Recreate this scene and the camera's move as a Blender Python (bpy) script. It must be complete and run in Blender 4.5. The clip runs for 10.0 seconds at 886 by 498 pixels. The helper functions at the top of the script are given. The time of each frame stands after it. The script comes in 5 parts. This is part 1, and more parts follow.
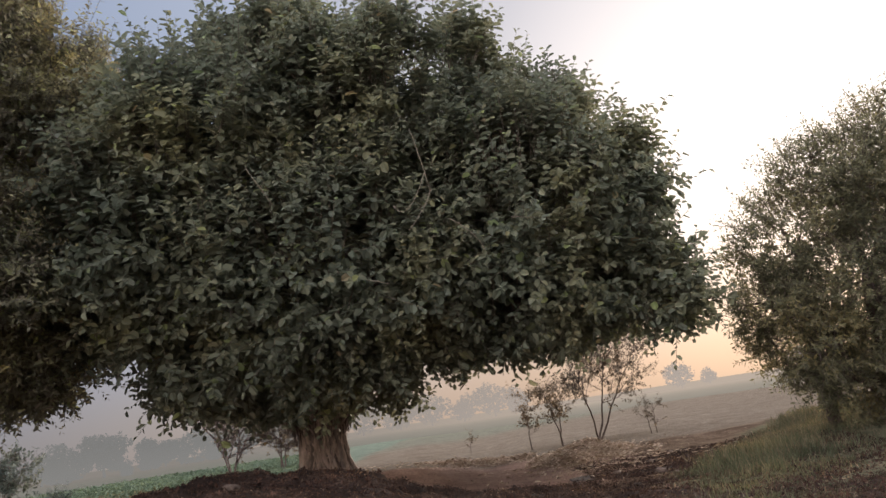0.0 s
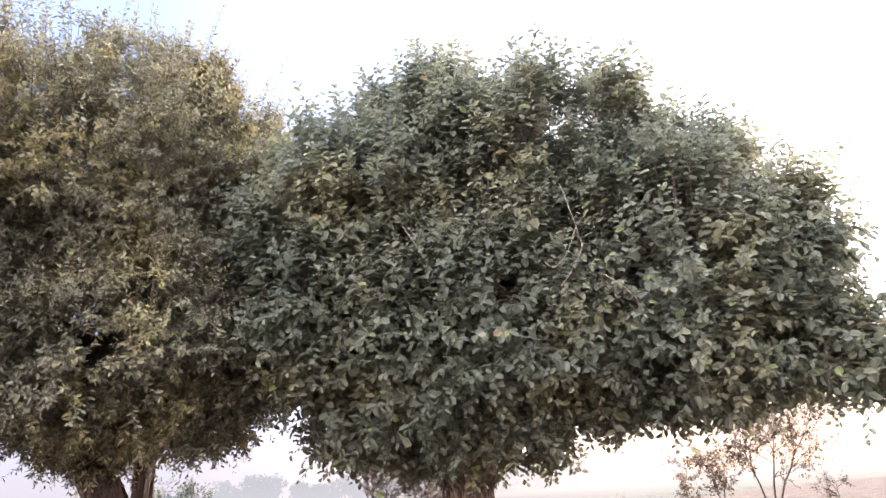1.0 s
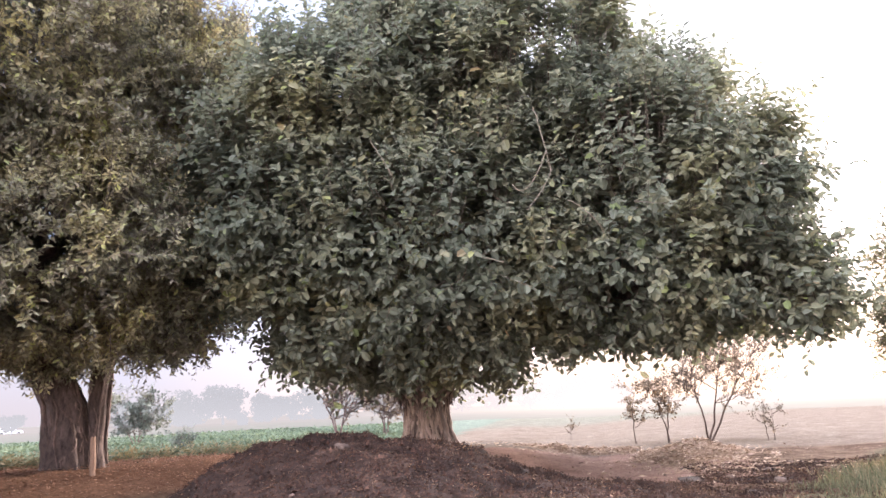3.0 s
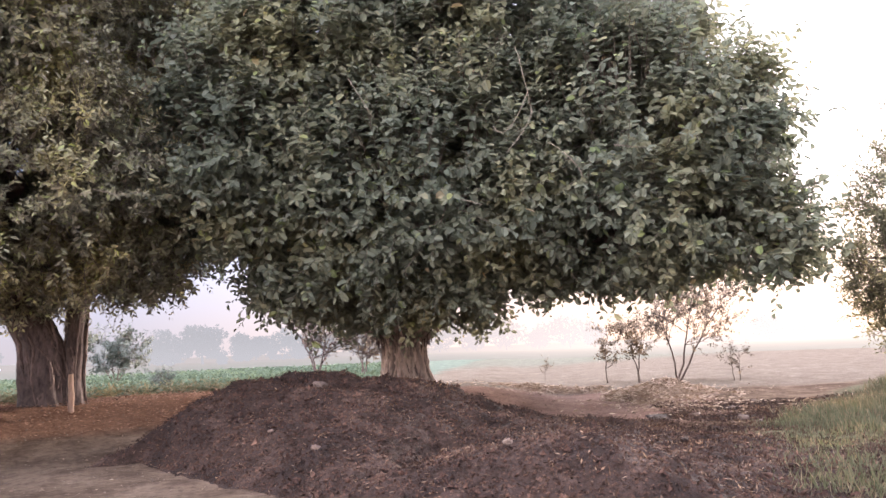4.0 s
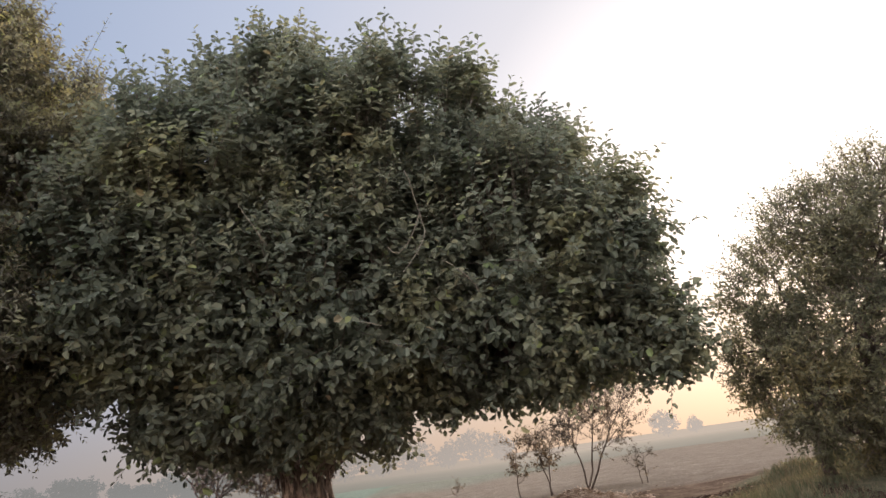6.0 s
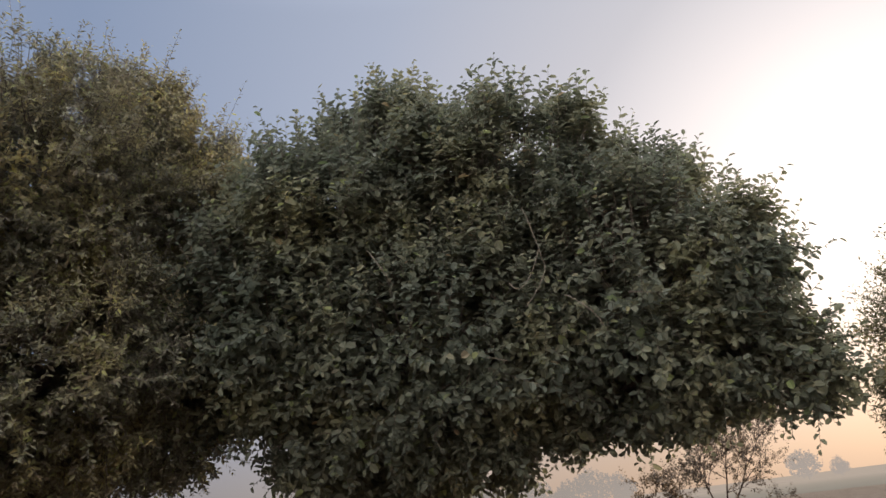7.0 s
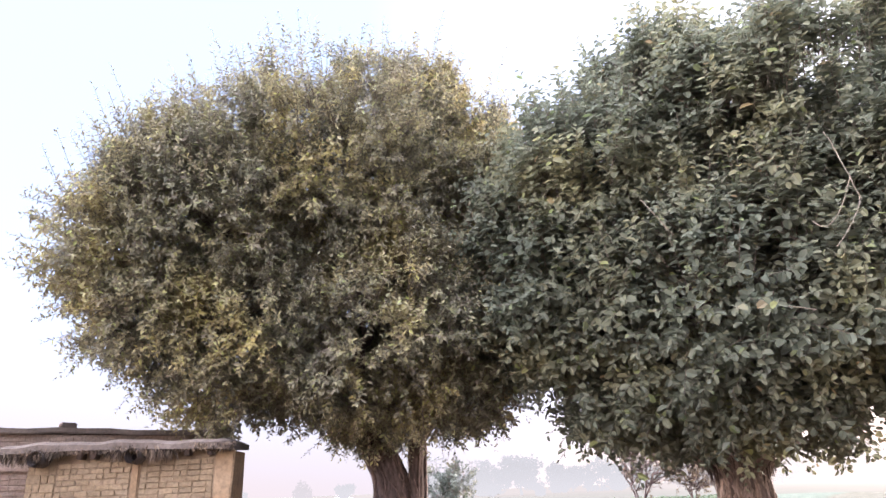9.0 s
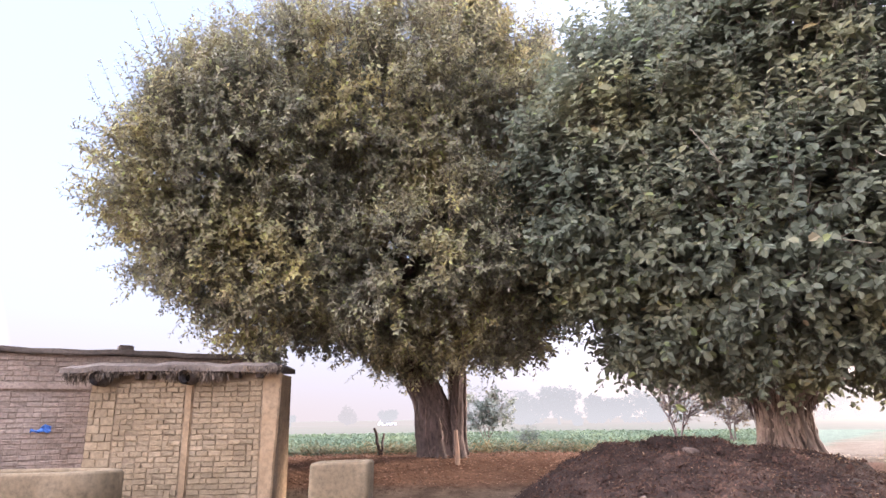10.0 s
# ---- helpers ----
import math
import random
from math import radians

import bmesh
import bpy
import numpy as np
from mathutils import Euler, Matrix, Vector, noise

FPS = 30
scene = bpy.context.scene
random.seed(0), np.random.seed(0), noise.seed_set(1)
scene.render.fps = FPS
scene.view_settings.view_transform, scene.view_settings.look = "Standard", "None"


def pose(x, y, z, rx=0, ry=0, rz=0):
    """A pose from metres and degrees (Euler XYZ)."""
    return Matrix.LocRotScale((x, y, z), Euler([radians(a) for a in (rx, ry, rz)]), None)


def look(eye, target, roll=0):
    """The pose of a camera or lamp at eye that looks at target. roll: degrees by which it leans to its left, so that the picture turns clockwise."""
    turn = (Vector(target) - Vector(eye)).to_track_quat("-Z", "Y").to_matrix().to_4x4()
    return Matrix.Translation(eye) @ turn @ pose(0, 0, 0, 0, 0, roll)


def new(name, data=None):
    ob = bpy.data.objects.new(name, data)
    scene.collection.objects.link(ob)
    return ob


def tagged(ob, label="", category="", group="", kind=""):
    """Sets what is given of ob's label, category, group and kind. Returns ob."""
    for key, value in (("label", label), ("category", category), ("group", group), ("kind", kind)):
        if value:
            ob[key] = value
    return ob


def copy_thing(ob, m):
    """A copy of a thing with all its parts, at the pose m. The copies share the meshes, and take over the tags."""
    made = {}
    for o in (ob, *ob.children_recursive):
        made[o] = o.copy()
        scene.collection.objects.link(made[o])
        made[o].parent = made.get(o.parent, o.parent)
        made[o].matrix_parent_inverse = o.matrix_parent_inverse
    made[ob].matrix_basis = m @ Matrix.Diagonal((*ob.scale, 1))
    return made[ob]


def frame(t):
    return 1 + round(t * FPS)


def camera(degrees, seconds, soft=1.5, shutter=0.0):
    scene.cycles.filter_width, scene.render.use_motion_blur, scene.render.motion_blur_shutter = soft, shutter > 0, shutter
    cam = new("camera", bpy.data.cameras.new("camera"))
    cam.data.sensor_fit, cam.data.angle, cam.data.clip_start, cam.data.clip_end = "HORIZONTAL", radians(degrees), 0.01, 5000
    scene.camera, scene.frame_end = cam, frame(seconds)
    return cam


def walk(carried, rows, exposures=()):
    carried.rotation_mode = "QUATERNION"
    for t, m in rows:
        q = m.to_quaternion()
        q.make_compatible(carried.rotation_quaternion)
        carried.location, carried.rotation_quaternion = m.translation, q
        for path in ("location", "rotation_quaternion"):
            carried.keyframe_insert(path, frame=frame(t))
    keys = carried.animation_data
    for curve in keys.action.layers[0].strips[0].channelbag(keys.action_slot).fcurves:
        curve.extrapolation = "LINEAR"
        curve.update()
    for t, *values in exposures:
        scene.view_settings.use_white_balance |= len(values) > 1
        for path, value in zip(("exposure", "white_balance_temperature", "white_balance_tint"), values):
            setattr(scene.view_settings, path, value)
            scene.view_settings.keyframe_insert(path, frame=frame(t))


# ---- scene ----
cam = camera(69.1, 10.0)
PATH = [
    (0, (0.159, 0.046, 1.443), (0.158, 1.982, 1.947), -8.6),
    (0.5, (0.066, -0.029, 1.501), (-0.251, 1.83, 2.167), -6.5),
    (1, (0.026, -0.027, 1.488), (-0.38, 1.799, 2.195), -4.8),
    (1.5, (0.032, 0.012, 1.49), (-0.399, 1.838, 2.182), -4.6),
    (2, (0.018, 0.044, 1.478), (-0.378, 1.888, 2.143), -4.6),
    (2.5, (0.04, 0.042, 1.459), (-0.311, 1.912, 2.075), -4.3),
    (3, (0.026, 0.078, 1.435), (-0.311, 1.991, 1.912), -2.7),
    (4.5, (0.042, 0.122, 1.419), (-0.185, 2.089, 1.701), -2.7),
    (5, (0.048, 0.164, 1.425), (-0.037, 2.122, 1.825), -4.7),
    (5.5, (0.084, 0.117, 1.454), (0.11, 2.036, 2.016), -7.6),
    (5.7, (0.08, 0.158, 1.476), (0.14, 2.068, 2.066), -8.1),
    (6.8, (-0.178, -0.064, 1.442), (-0.204, 1.796, 2.176), -8.5),
    (7, (-0.196, -0.122, 1.431), (-0.439, 1.708, 2.2), -7.2),
    (7.5, (-0.132, -0.15, 1.45), (-0.793, 1.587, 2.189), -5.1),
    (8, (-0.03, -0.087, 1.483), (-0.931, 1.541, 2.215), -4.8),
    (8.5, (-0.049, -0.09, 1.486), (-1.066, 1.465, 2.227), -3.9),
    (9, (-0.044, -0.083, 1.457), (-1.105, 1.459, 2.16), -2.4),
    (9.5, (-0.084, -0.072, 1.422), (-1.165, 1.499, 2.026), -0.1),
    (10, (-0.067, -0.032, 1.423), (-1.272, 1.481, 1.935), -0.9),
]
EXPOSURES = [(t, stops, 6350 if stops < 1.9 else 5950, 17 if stops < 1.9 else 25) for t, stops in ((0.0, 1.4), (0.2, 1.95), (0.5, 2.7), (1.0, 3.05), (3.0, 3.0), (4.5, 2.75), (5.0, 2.75), (5.5, 2.55), (5.9, 1.8), (6.8, 1.3),
                                                   (7.0, 1.3), (7.25, 1.85), (7.5, 3.0), (8.0, 3.25), (10.0, 3.15))]
walk(cam, [(t, look(eye, target, roll)) for t, eye, target, roll in PATH], EXPOSURES)

# ---- sky and sun ----
SUN_AZ, SUN_EL = radians(30), radians(15)
SUN_DIR = Vector((math.sin(SUN_AZ) * math.cos(SUN_EL), math.cos(SUN_AZ) * math.cos(SUN_EL), math.sin(SUN_EL)))

world = bpy.data.worlds.new("hazy_morning")
scene.world = world
world.use_nodes = True
wn, wl = world.node_tree.nodes, world.node_tree.links
wn.clear()
sky = wn.new("ShaderNodeTexSky")
sky.sky_type, sky.sun_disc = "NISHITA", False
sky.sun_elevation, sky.sun_rotation = SUN_EL, SUN_AZ
sky.air_density, sky.dust_density, sky.ozone_density = 1.0, 3.0, 1.5
bg_sky = wn.new("ShaderNodeBackground")
bg_sky.inputs["Strength"].default_value = 0.05
wl.new(sky.outputs[0], bg_sky.inputs["Color"])
coord = wn.new("ShaderNodeTexCoord")
sep = wn.new("ShaderNodeSeparateXYZ")
wl.new(coord.outputs["Generated"], sep.inputs[0])
dot = wn.new("ShaderNodeVectorMath")
dot.operation = "DOT_PRODUCT"
dot.inputs[1].default_value = SUN_DIR
wl.new(coord.outputs["Generated"], dot.inputs[0])
# thin haze: brighter round the sun, dimmest and bluest square to it
around = wn.new("ShaderNodeMapRange")
around.inputs["From Min"].default_value, around.inputs["From Max"].default_value = -1.0, 1.0
wl.new(dot.outputs["Value"], around.inputs["Value"])
scatter = wn.new("ShaderNodeValToRGB")
el = scatter.color_ramp.elements
while len(el) < 7:
    el.new(0.5)
# the first two stops are an unseen fill added opposite the sun
for k, (p, c) in zip(el, ((0.0, (0.75, 0.755, 0.78)), (0.2, (0.64, 0.645, 0.675)), (0.41, (0.057, 0.067, 0.082)), (0.70, (0.056, 0.072, 0.097)), (0.86, (0.092, 0.104, 0.12)), (0.95, (0.128, 0.128, 0.127)), (1.0, (0.22, 0.207, 0.19)))):
    k.position, k.color = p, (*c, 1)
wl.new(around.outputs[0], scatter.inputs[0])
# ground mist dims the low sky; an added unseen fill brightens it overhead
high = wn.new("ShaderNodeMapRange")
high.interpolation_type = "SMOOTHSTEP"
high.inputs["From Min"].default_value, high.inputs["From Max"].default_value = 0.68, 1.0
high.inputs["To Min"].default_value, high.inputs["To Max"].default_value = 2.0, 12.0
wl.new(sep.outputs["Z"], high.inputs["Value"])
rim = wn.new("ShaderNodeMapRange")
rim.interpolation_type = "SMOOTHSTEP"
rim.inputs["From Min"].default_value, rim.inputs["From Max"].default_value = -0.02, 0.3
wl.new(sep.outputs["Z"], rim.inputs["Value"])
blush = wn.new("ShaderNodeMix")
blush.data_type = "RGBA"
blush.inputs["A"].default_value, blush.inputs["B"].default_value = (0.93, 0.68, 0.47, 1), (1.0, 1.0, 1.0, 1)
wl.new(rim.outputs[0], blush.inputs["Factor"])
tinted = wn.new("ShaderNodeMix")
tinted.data_type, tinted.blend_type = "RGBA", "MULTIPLY"
tinted.inputs["Factor"].default_value = 1.0
wl.new(scatter.outputs[0], tinted.inputs["A"])
wl.new(blush.outputs["Result"], tinted.inputs["B"])
# and whiter: the overhead fill light is kept near neutral
fill_part = wn.new("ShaderNodeMapRange")
fill_part.interpolation_type = "SMOOTHSTEP"
fill_part.inputs["From Min"].default_value, fill_part.inputs["From Max"].default_value = 0.68, 0.9
wl.new(sep.outputs["Z"], fill_part.inputs["Value"])
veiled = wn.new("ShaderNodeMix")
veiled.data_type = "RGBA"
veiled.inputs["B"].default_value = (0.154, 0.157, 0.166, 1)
wl.new(fill_part.outputs[0], veiled.inputs["Factor"])
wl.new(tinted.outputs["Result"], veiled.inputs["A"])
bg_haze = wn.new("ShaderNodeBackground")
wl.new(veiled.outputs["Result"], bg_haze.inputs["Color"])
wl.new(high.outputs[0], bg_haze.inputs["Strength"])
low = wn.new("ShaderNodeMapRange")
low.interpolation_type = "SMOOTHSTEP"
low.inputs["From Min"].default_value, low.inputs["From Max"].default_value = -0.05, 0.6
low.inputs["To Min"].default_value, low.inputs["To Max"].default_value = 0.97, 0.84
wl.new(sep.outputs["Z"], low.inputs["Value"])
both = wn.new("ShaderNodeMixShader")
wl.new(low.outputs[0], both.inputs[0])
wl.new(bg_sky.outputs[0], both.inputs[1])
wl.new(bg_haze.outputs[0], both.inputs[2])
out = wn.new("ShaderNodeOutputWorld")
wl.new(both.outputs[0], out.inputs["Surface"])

sun = new("sun", bpy.data.lights.new("sun", "SUN"))
sun.data.energy, sun.data.angle, sun.data.color = 1.7, radians(6), (1.0, 0.86, 0.68)
sun.matrix_world = look(SUN_DIR * 60, (0, 0, 0))


# ---- materials ----
def node_material(name):
    m = bpy.data.materials.new(name)
    m.use_nodes = True
    n, l = m.node_tree.nodes, m.node_tree.links
    return m, n, l, n["Principled BSDF"]


def ramp(n, l, source, stops):
    r = n.new("ShaderNodeValToRGB")
    e = r.color_ramp.elements
    while len(e) < len(stops):
        e.new(0.5)
    for k, (p, c) in zip(e, stops):
        k.position, k.color = p, (*c, 1)
    l.new(source, r.inputs[0])
    return r.outputs[0]


def noise_tex(n, l, scale, detail=6, rough=0.6, stretch=None, world_space=True):
    t = n.new("ShaderNodeTexNoise")
    t.inputs["Scale"].default_value, t.inputs["Detail"].default_value, t.inputs["Roughness"].default_value = scale, detail, rough
    if world_space:
        src = n.new("ShaderNodeNewGeometry").outputs["Position"]
    else:
        src = n.new("ShaderNodeTexCoord").outputs["Object"]
    if stretch:
        mp = n.new("ShaderNodeMapping")
        mp.inputs["Scale"].default_value = stretch
        l.new(src, mp.inputs[0])
        src = mp.outputs[0]
    l.new(src, t.inputs["Vector"])
    return t.outputs["Fac"]


def mix(n, l, fac, a, b, mode="MIX"):
    m = n.new("ShaderNodeMix")
    m.data_type, m.blend_type = "RGBA", mode
    for key, v in (("Factor", fac), ("A", a), ("B", b)):
        if isinstance(v, (int, float)):
            m.inputs[key].default_value = v
        elif isinstance(v, tuple):
            m.inputs[key].default_value = (*v, 1)
        else:
            l.new(v, m.inputs[key])
    return m.outputs["Result"]


def bump(n, l, bsdf, height, strength, distance=0.02):
    b = n.new("ShaderNodeBump")
    b.inputs["Strength"].default_value, b.inputs["Distance"].default_value = strength, distance
    l.new(height, b.inputs["Height"])
    l.new(b.outputs[0], bsdf.inputs["Normal"])


def leaf_material(name, stops, rough=0.5, through_light=0.3, patch=0.7, tones=((0.62, 0.66, 0.66), (1.35, 1.22, 0.98))):
    """Leaf colours vary leaf by leaf and, more slowly, bough by bough."""
    m, n, l, b = node_material(name)
    g = n.new("ShaderNodeNewGeometry")
    per = g.outputs["Random Per Island"]
    col = ramp(n, l, per, stops)
    big = noise_tex(n, l, patch, 3, 0.5)
    tone = ramp(n, l, big, [(0.3, tones[0]), (0.5, (1, 1, 1)), (0.7, tones[1])])
    col = mix(n, l, 1.0, col, tone, "MULTIPLY")
    l.new(col, b.inputs["Base Color"])
    b.inputs["Roughness"].default_value = rough
    b.inputs["Specular IOR Level"].default_value = 0.14
    t = n.new("ShaderNodeBsdfTranslucent")
    l.new(col, t.inputs["Color"])
    s = n.new("ShaderNodeMixShader")
    s.inputs[0].default_value = through_light
    l.new(b.outputs[0], s.inputs[1])
    l.new(t.outputs[0], s.inputs[2])
    l.new(s.outputs[0], n["Material Output"].inputs["Surface"])
    return m


def rough_material(name, a, b_, c, scale, fine, bump_strength=0.5, rough=0.9, stretch=None, vary=0.0, grit=0.4):
    """A rough mineral or wooden surface with large patches and fine grain."""
    m, n, l, b = node_material(name)
    big = noise_tex(n, l, scale, 5, 0.6, stretch)
    small = noise_tex(n, l, fine, 8, 0.7, stretch)
    col = ramp(n, l, big, [(0.3, a), (0.52, b_), (0.75, c)])
    grain = ramp(n, l, small, [(0.3, (1 - grit,) * 3), (0.52, (1, 1, 1)), (0.75, (1 + grit * 0.8, 1 + grit * 0.74, 1 + grit * 0.68))])
    col = mix(n, l, 1.0, col, grain, "MULTIPLY")
    if vary:
        o = n.new("ShaderNodeObjectInfo")
        g = n.new("ShaderNodeNewGeometry")
        add = n.new("ShaderNodeMath")
        add.operation = "ADD"
        l.new(o.outputs["Random"], add.inputs[0])
        l.new(g.outputs["Random Per Island"], add.inputs[1])
        fr = n.new("ShaderNodeMath")
        fr.operation = "FRACT"
        l.new(add.outputs[0], fr.inputs[0])
        tone = ramp(n, l, fr.outputs[0], [(0, (1 - vary,) * 3), (0.5, (1, 0.98, 0.96)), (1, (1 + vary, 1 + vary * 0.9, 1 + vary * 0.8))])
        col = mix(n, l, 1.0, col, tone, "MULTIPLY")
    l.new(col, b.inputs["Base Color"])
    b.inputs["Roughness"].default_value = rough
    b.inputs["Specular IOR Level"].default_value = 0.2
    bump(n, l, b, small, bump_strength)
    return m


M_LEAF_BIG = leaf_material("broad_leaves", [(0.0, (0.128, 0.138, 0.098)), (0.4, (0.155, 0.168, 0.117)), (0.75, (0.18, 0.194, 0.132)),
                                            (0.95, (0.208, 0.208, 0.132)), (0.99, (0.22, 0.27, 0.12)), (1.0, (0.27, 0.21, 0.13))], 0.55, 0.5)
M_LEAF_SMALL = leaf_material("small_leaves", [(0.0, (0.15, 0.128, 0.088)), (0.4, (0.2, 0.185, 0.122)), (0.75, (0.245, 0.236, 0.142)),
                                              (0.93, (0.3, 0.285, 0.158)), (1.0, (0.3, 0.33, 0.13))], 0.5, 0.42, 0.9, ((0.62, 0.66, 0.7), (1.4, 1.28, 0.88)))
M_LEAF_FEATHER = leaf_material("feathery_leaves", [(0.0, (0.11, 0.11, 0.072)), (0.5, (0.165, 0.16, 0.098)), (1.0, (0.23, 0.212, 0.115))], 0.55, 0.6, 0.8)
M_LEAF_SPARSE = leaf_material("sapling_leaves", [(0.0, (0.085, 0.07, 0.05)), (0.5, (0.14, 0.11, 0.078)), (1.0, (0.2, 0.15, 0.1))], 0.6, 0.35)
M_LEAF_BUSH = leaf_material("field_bush_leaves", [(0.0, (0.085, 0.098, 0.08)), (0.6, (0.125, 0.14, 0.115)), (1.0, (0.18, 0.19, 0.15))], 0.6, 0.35)
M_CROP = leaf_material("crop_leaves", [(0.0, (0.072, 0.1, 0.062)), (0.6, (0.098, 0.135, 0.083)), (1.0, (0.14, 0.17, 0.11))], 0.6, 0.3, 0.25)
M_GRASS = leaf_material("grass_blades", [(0.0, (0.062, 0.069, 0.038)), (0.5, (0.09, 0.096, 0.052)), (0.8, (0.115, 0.118, 0.072)), (1.0, (0.16, 0.142, 0.09))], 0.6, 0.4, 0.8)
M_DRY = leaf_material("dry_grass", [(0.0, (0.12, 0.095, 0.06)), (0.6, (0.17, 0.135, 0.085)), (1.0, (0.23, 0.19, 0.125))], 0.7, 0.3, 0.8)
M_STRAW = leaf_material("straw_bits", [(0.0, (0.17, 0.115, 0.075)), (0.6, (0.31, 0.225, 0.15)), (1.0, (0.48, 0.38, 0.275))], 0.7, 0.15, 1.5, ((0.8, 0.78, 0.76), (1.1, 1.08, 1.05)))
M_BITS = leaf_material("dull_straw_bits", [(0.0, (0.06, 0.042, 0.03)), (0.8, (0.115, 0.085, 0.06)), (1.0, (0.21, 0.165, 0.12))], 0.8, 0.1, 1.5)
M_FIBRE = leaf_material("dung_fibres", [(0.0, (0.024, 0.0125, 0.0078)), (0.6, (0.055, 0.032, 0.0205)), (0.9, (0.105, 0.068, 0.044)), (1.0, (0.19, 0.138, 0.094))], 0.9, 0.1, 1.4, ((0.42, 0.42, 0.44), (1.9, 1.78, 1.5)))
M_LITTER = leaf_material("fallen_leaves", [(0.0, (0.17, 0.095, 0.058)), (0.6, (0.25, 0.145, 0.088)), (1.0, (0.34, 0.21, 0.13))], 0.7, 0.1, 1.5, ((0.85, 0.82, 0.8), (1.12, 1.08, 1.04)))
M_BARK = rough_material("bark", (0.05, 0.037, 0.031), (0.1, 0.074, 0.062), (0.165, 0.125, 0.103), 3.2, 15, 1.0, 0.9, (1, 1, 0.45), 0.0, 0.6)
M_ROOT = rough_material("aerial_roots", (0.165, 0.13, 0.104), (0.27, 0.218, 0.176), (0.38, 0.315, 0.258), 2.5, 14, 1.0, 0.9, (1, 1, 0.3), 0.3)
M_BARKRIDGE = rough_material("bark_ridges", (0.07, 0.052, 0.043), (0.135, 0.1, 0.082), (0.2, 0.15, 0.122), 3.2, 18, 1.0, 0.9, (1, 1, 0.45), 0.3, 0.6)
M_TRUNK = rough_material("trunk_bark", (0.06, 0.046, 0.037), (0.12, 0.095, 0.076), (0.195, 0.157, 0.125), 3.5, 16, 1.0, 0.92, (1, 1, 0.3), 0.0, 0.6)
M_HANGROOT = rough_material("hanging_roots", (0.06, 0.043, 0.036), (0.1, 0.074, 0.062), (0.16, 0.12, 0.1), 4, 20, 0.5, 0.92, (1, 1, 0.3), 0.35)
M_TWIG = rough_material("twig_mass", (0.08, 0.065, 0.05), (0.13, 0.105, 0.08), (0.19, 0.16, 0.12), 3, 20, 0.3)
M_BAREWOOD = rough_material("bare_tree_bark", (0.085, 0.056, 0.05), (0.125, 0.088, 0.078), (0.18, 0.133, 0.118), 3, 20, 0.3)
M_SAPWOOD = rough_material("sapling_bark", (0.075, 0.055, 0.044), (0.115, 0.086, 0.068), (0.165, 0.125, 0.1), 3, 20, 0.3)
M_VINE = rough_material("pale_vine", (0.15, 0.125, 0.09), (0.2, 0.17, 0.125), (0.26, 0.22, 0.165), 3, 20, 0.3)
M_SOIL = rough_material("dung_soil", (0.018, 0.0092, 0.0062), (0.045, 0.0242, 0.0163), (0.105, 0.063, 0.043), 1.8, 22, 1.0, 0.95, None, 0.5, 0.7)
M_SOILBODY = rough_material("damp_soil", (0.012, 0.0068, 0.0048), (0.028, 0.0162, 0.0112), (0.066, 0.041, 0.029), 1.8, 24, 1.0, 0.95, None, 0.0, 0.75)
M_STONE = rough_material("stones", (0.085, 0.06, 0.046), (0.13, 0.095, 0.073), (0.185, 0.142, 0.112), 4, 25, 0.6, 0.85, None, 0.3)
M_POST = rough_material("bare_post", (0.17, 0.105, 0.07), (0.235, 0.15, 0.1), (0.3, 0.205, 0.142), 3, 18, 0.4, 0.8, (1, 1, 0.2))
M_MUDBRICK = rough_material("mud_brick", (0.168, 0.122, 0.071), (0.215, 0.161, 0.098), (0.262, 0.203, 0.132), 1.3, 20, 0.6, 0.92, None, 0.13)
M_MORTAR = rough_material("mud_mortar", (0.138, 0.098, 0.06), (0.18, 0.132, 0.083), (0.222, 0.167, 0.109), 2, 20, 0.8)
M_OLDBRICK = rough_material("weathered_brick", (0.228, 0.174, 0.134), (0.292, 0.228, 0.178), (0.352, 0.283, 0.224), 1.1, 18, 0.6, 0.92, None, 0.1)
M_OLDMORTAR = rough_material("old_mortar", (0.196, 0.148, 0.114), (0.25, 0.194, 0.15), (0.3, 0.24, 0.188), 2, 20, 0.8)
M_PLASTER = rough_material("mud_plaster", (0.18, 0.118, 0.064), (0.235, 0.16, 0.09), (0.29, 0.206, 0.122), 1.6, 12, 0.5)
M_ROOFMUD = rough_material("roof_mud", (0.081, 0.063, 0.05), (0.117, 0.094, 0.075), (0.158, 0.129, 0.105), 1.5, 14, 0.6)
M_DARKWOOD = rough_material("dark_wood", (0.03, 0.02, 0.016), (0.05, 0.035, 0.028), (0.08, 0.055, 0.04), 3, 20, 0.4, 0.8, (1, 1, 0.2))
M_THATCH = leaf_material("thatch_fringe", [(0.0, (0.03, 0.021, 0.015)), (0.5, (0.085, 0.062, 0.044)), (1.0, (0.19, 0.145, 0.1))], 0.8, 0.1, 2.0)
M_CONCRETE = rough_material("trough_cement", (0.085, 0.061, 0.034), (0.118, 0.087, 0.05), (0.162, 0.123, 0.076), 1.5, 16, 0.4)
M_DARK = rough_material("painted_dark", (0.02, 0.016, 0.014), (0.03, 0.022, 0.02), (0.04, 0.03, 0.026), 2, 10, 0.2)
M_BLUE = rough_material("blue_cloth", (0.05, 0.12, 0.35), (0.08, 0.19, 0.5), (0.2, 0.32, 0.6), 8, 30, 0.3)
M_CARPAINT = rough_material("white_car_paint", (0.75, 0.75, 0.75), (0.8, 0.8, 0.8), (0.84, 0.84, 0.84), 1, 5, 0.02, 0.3)
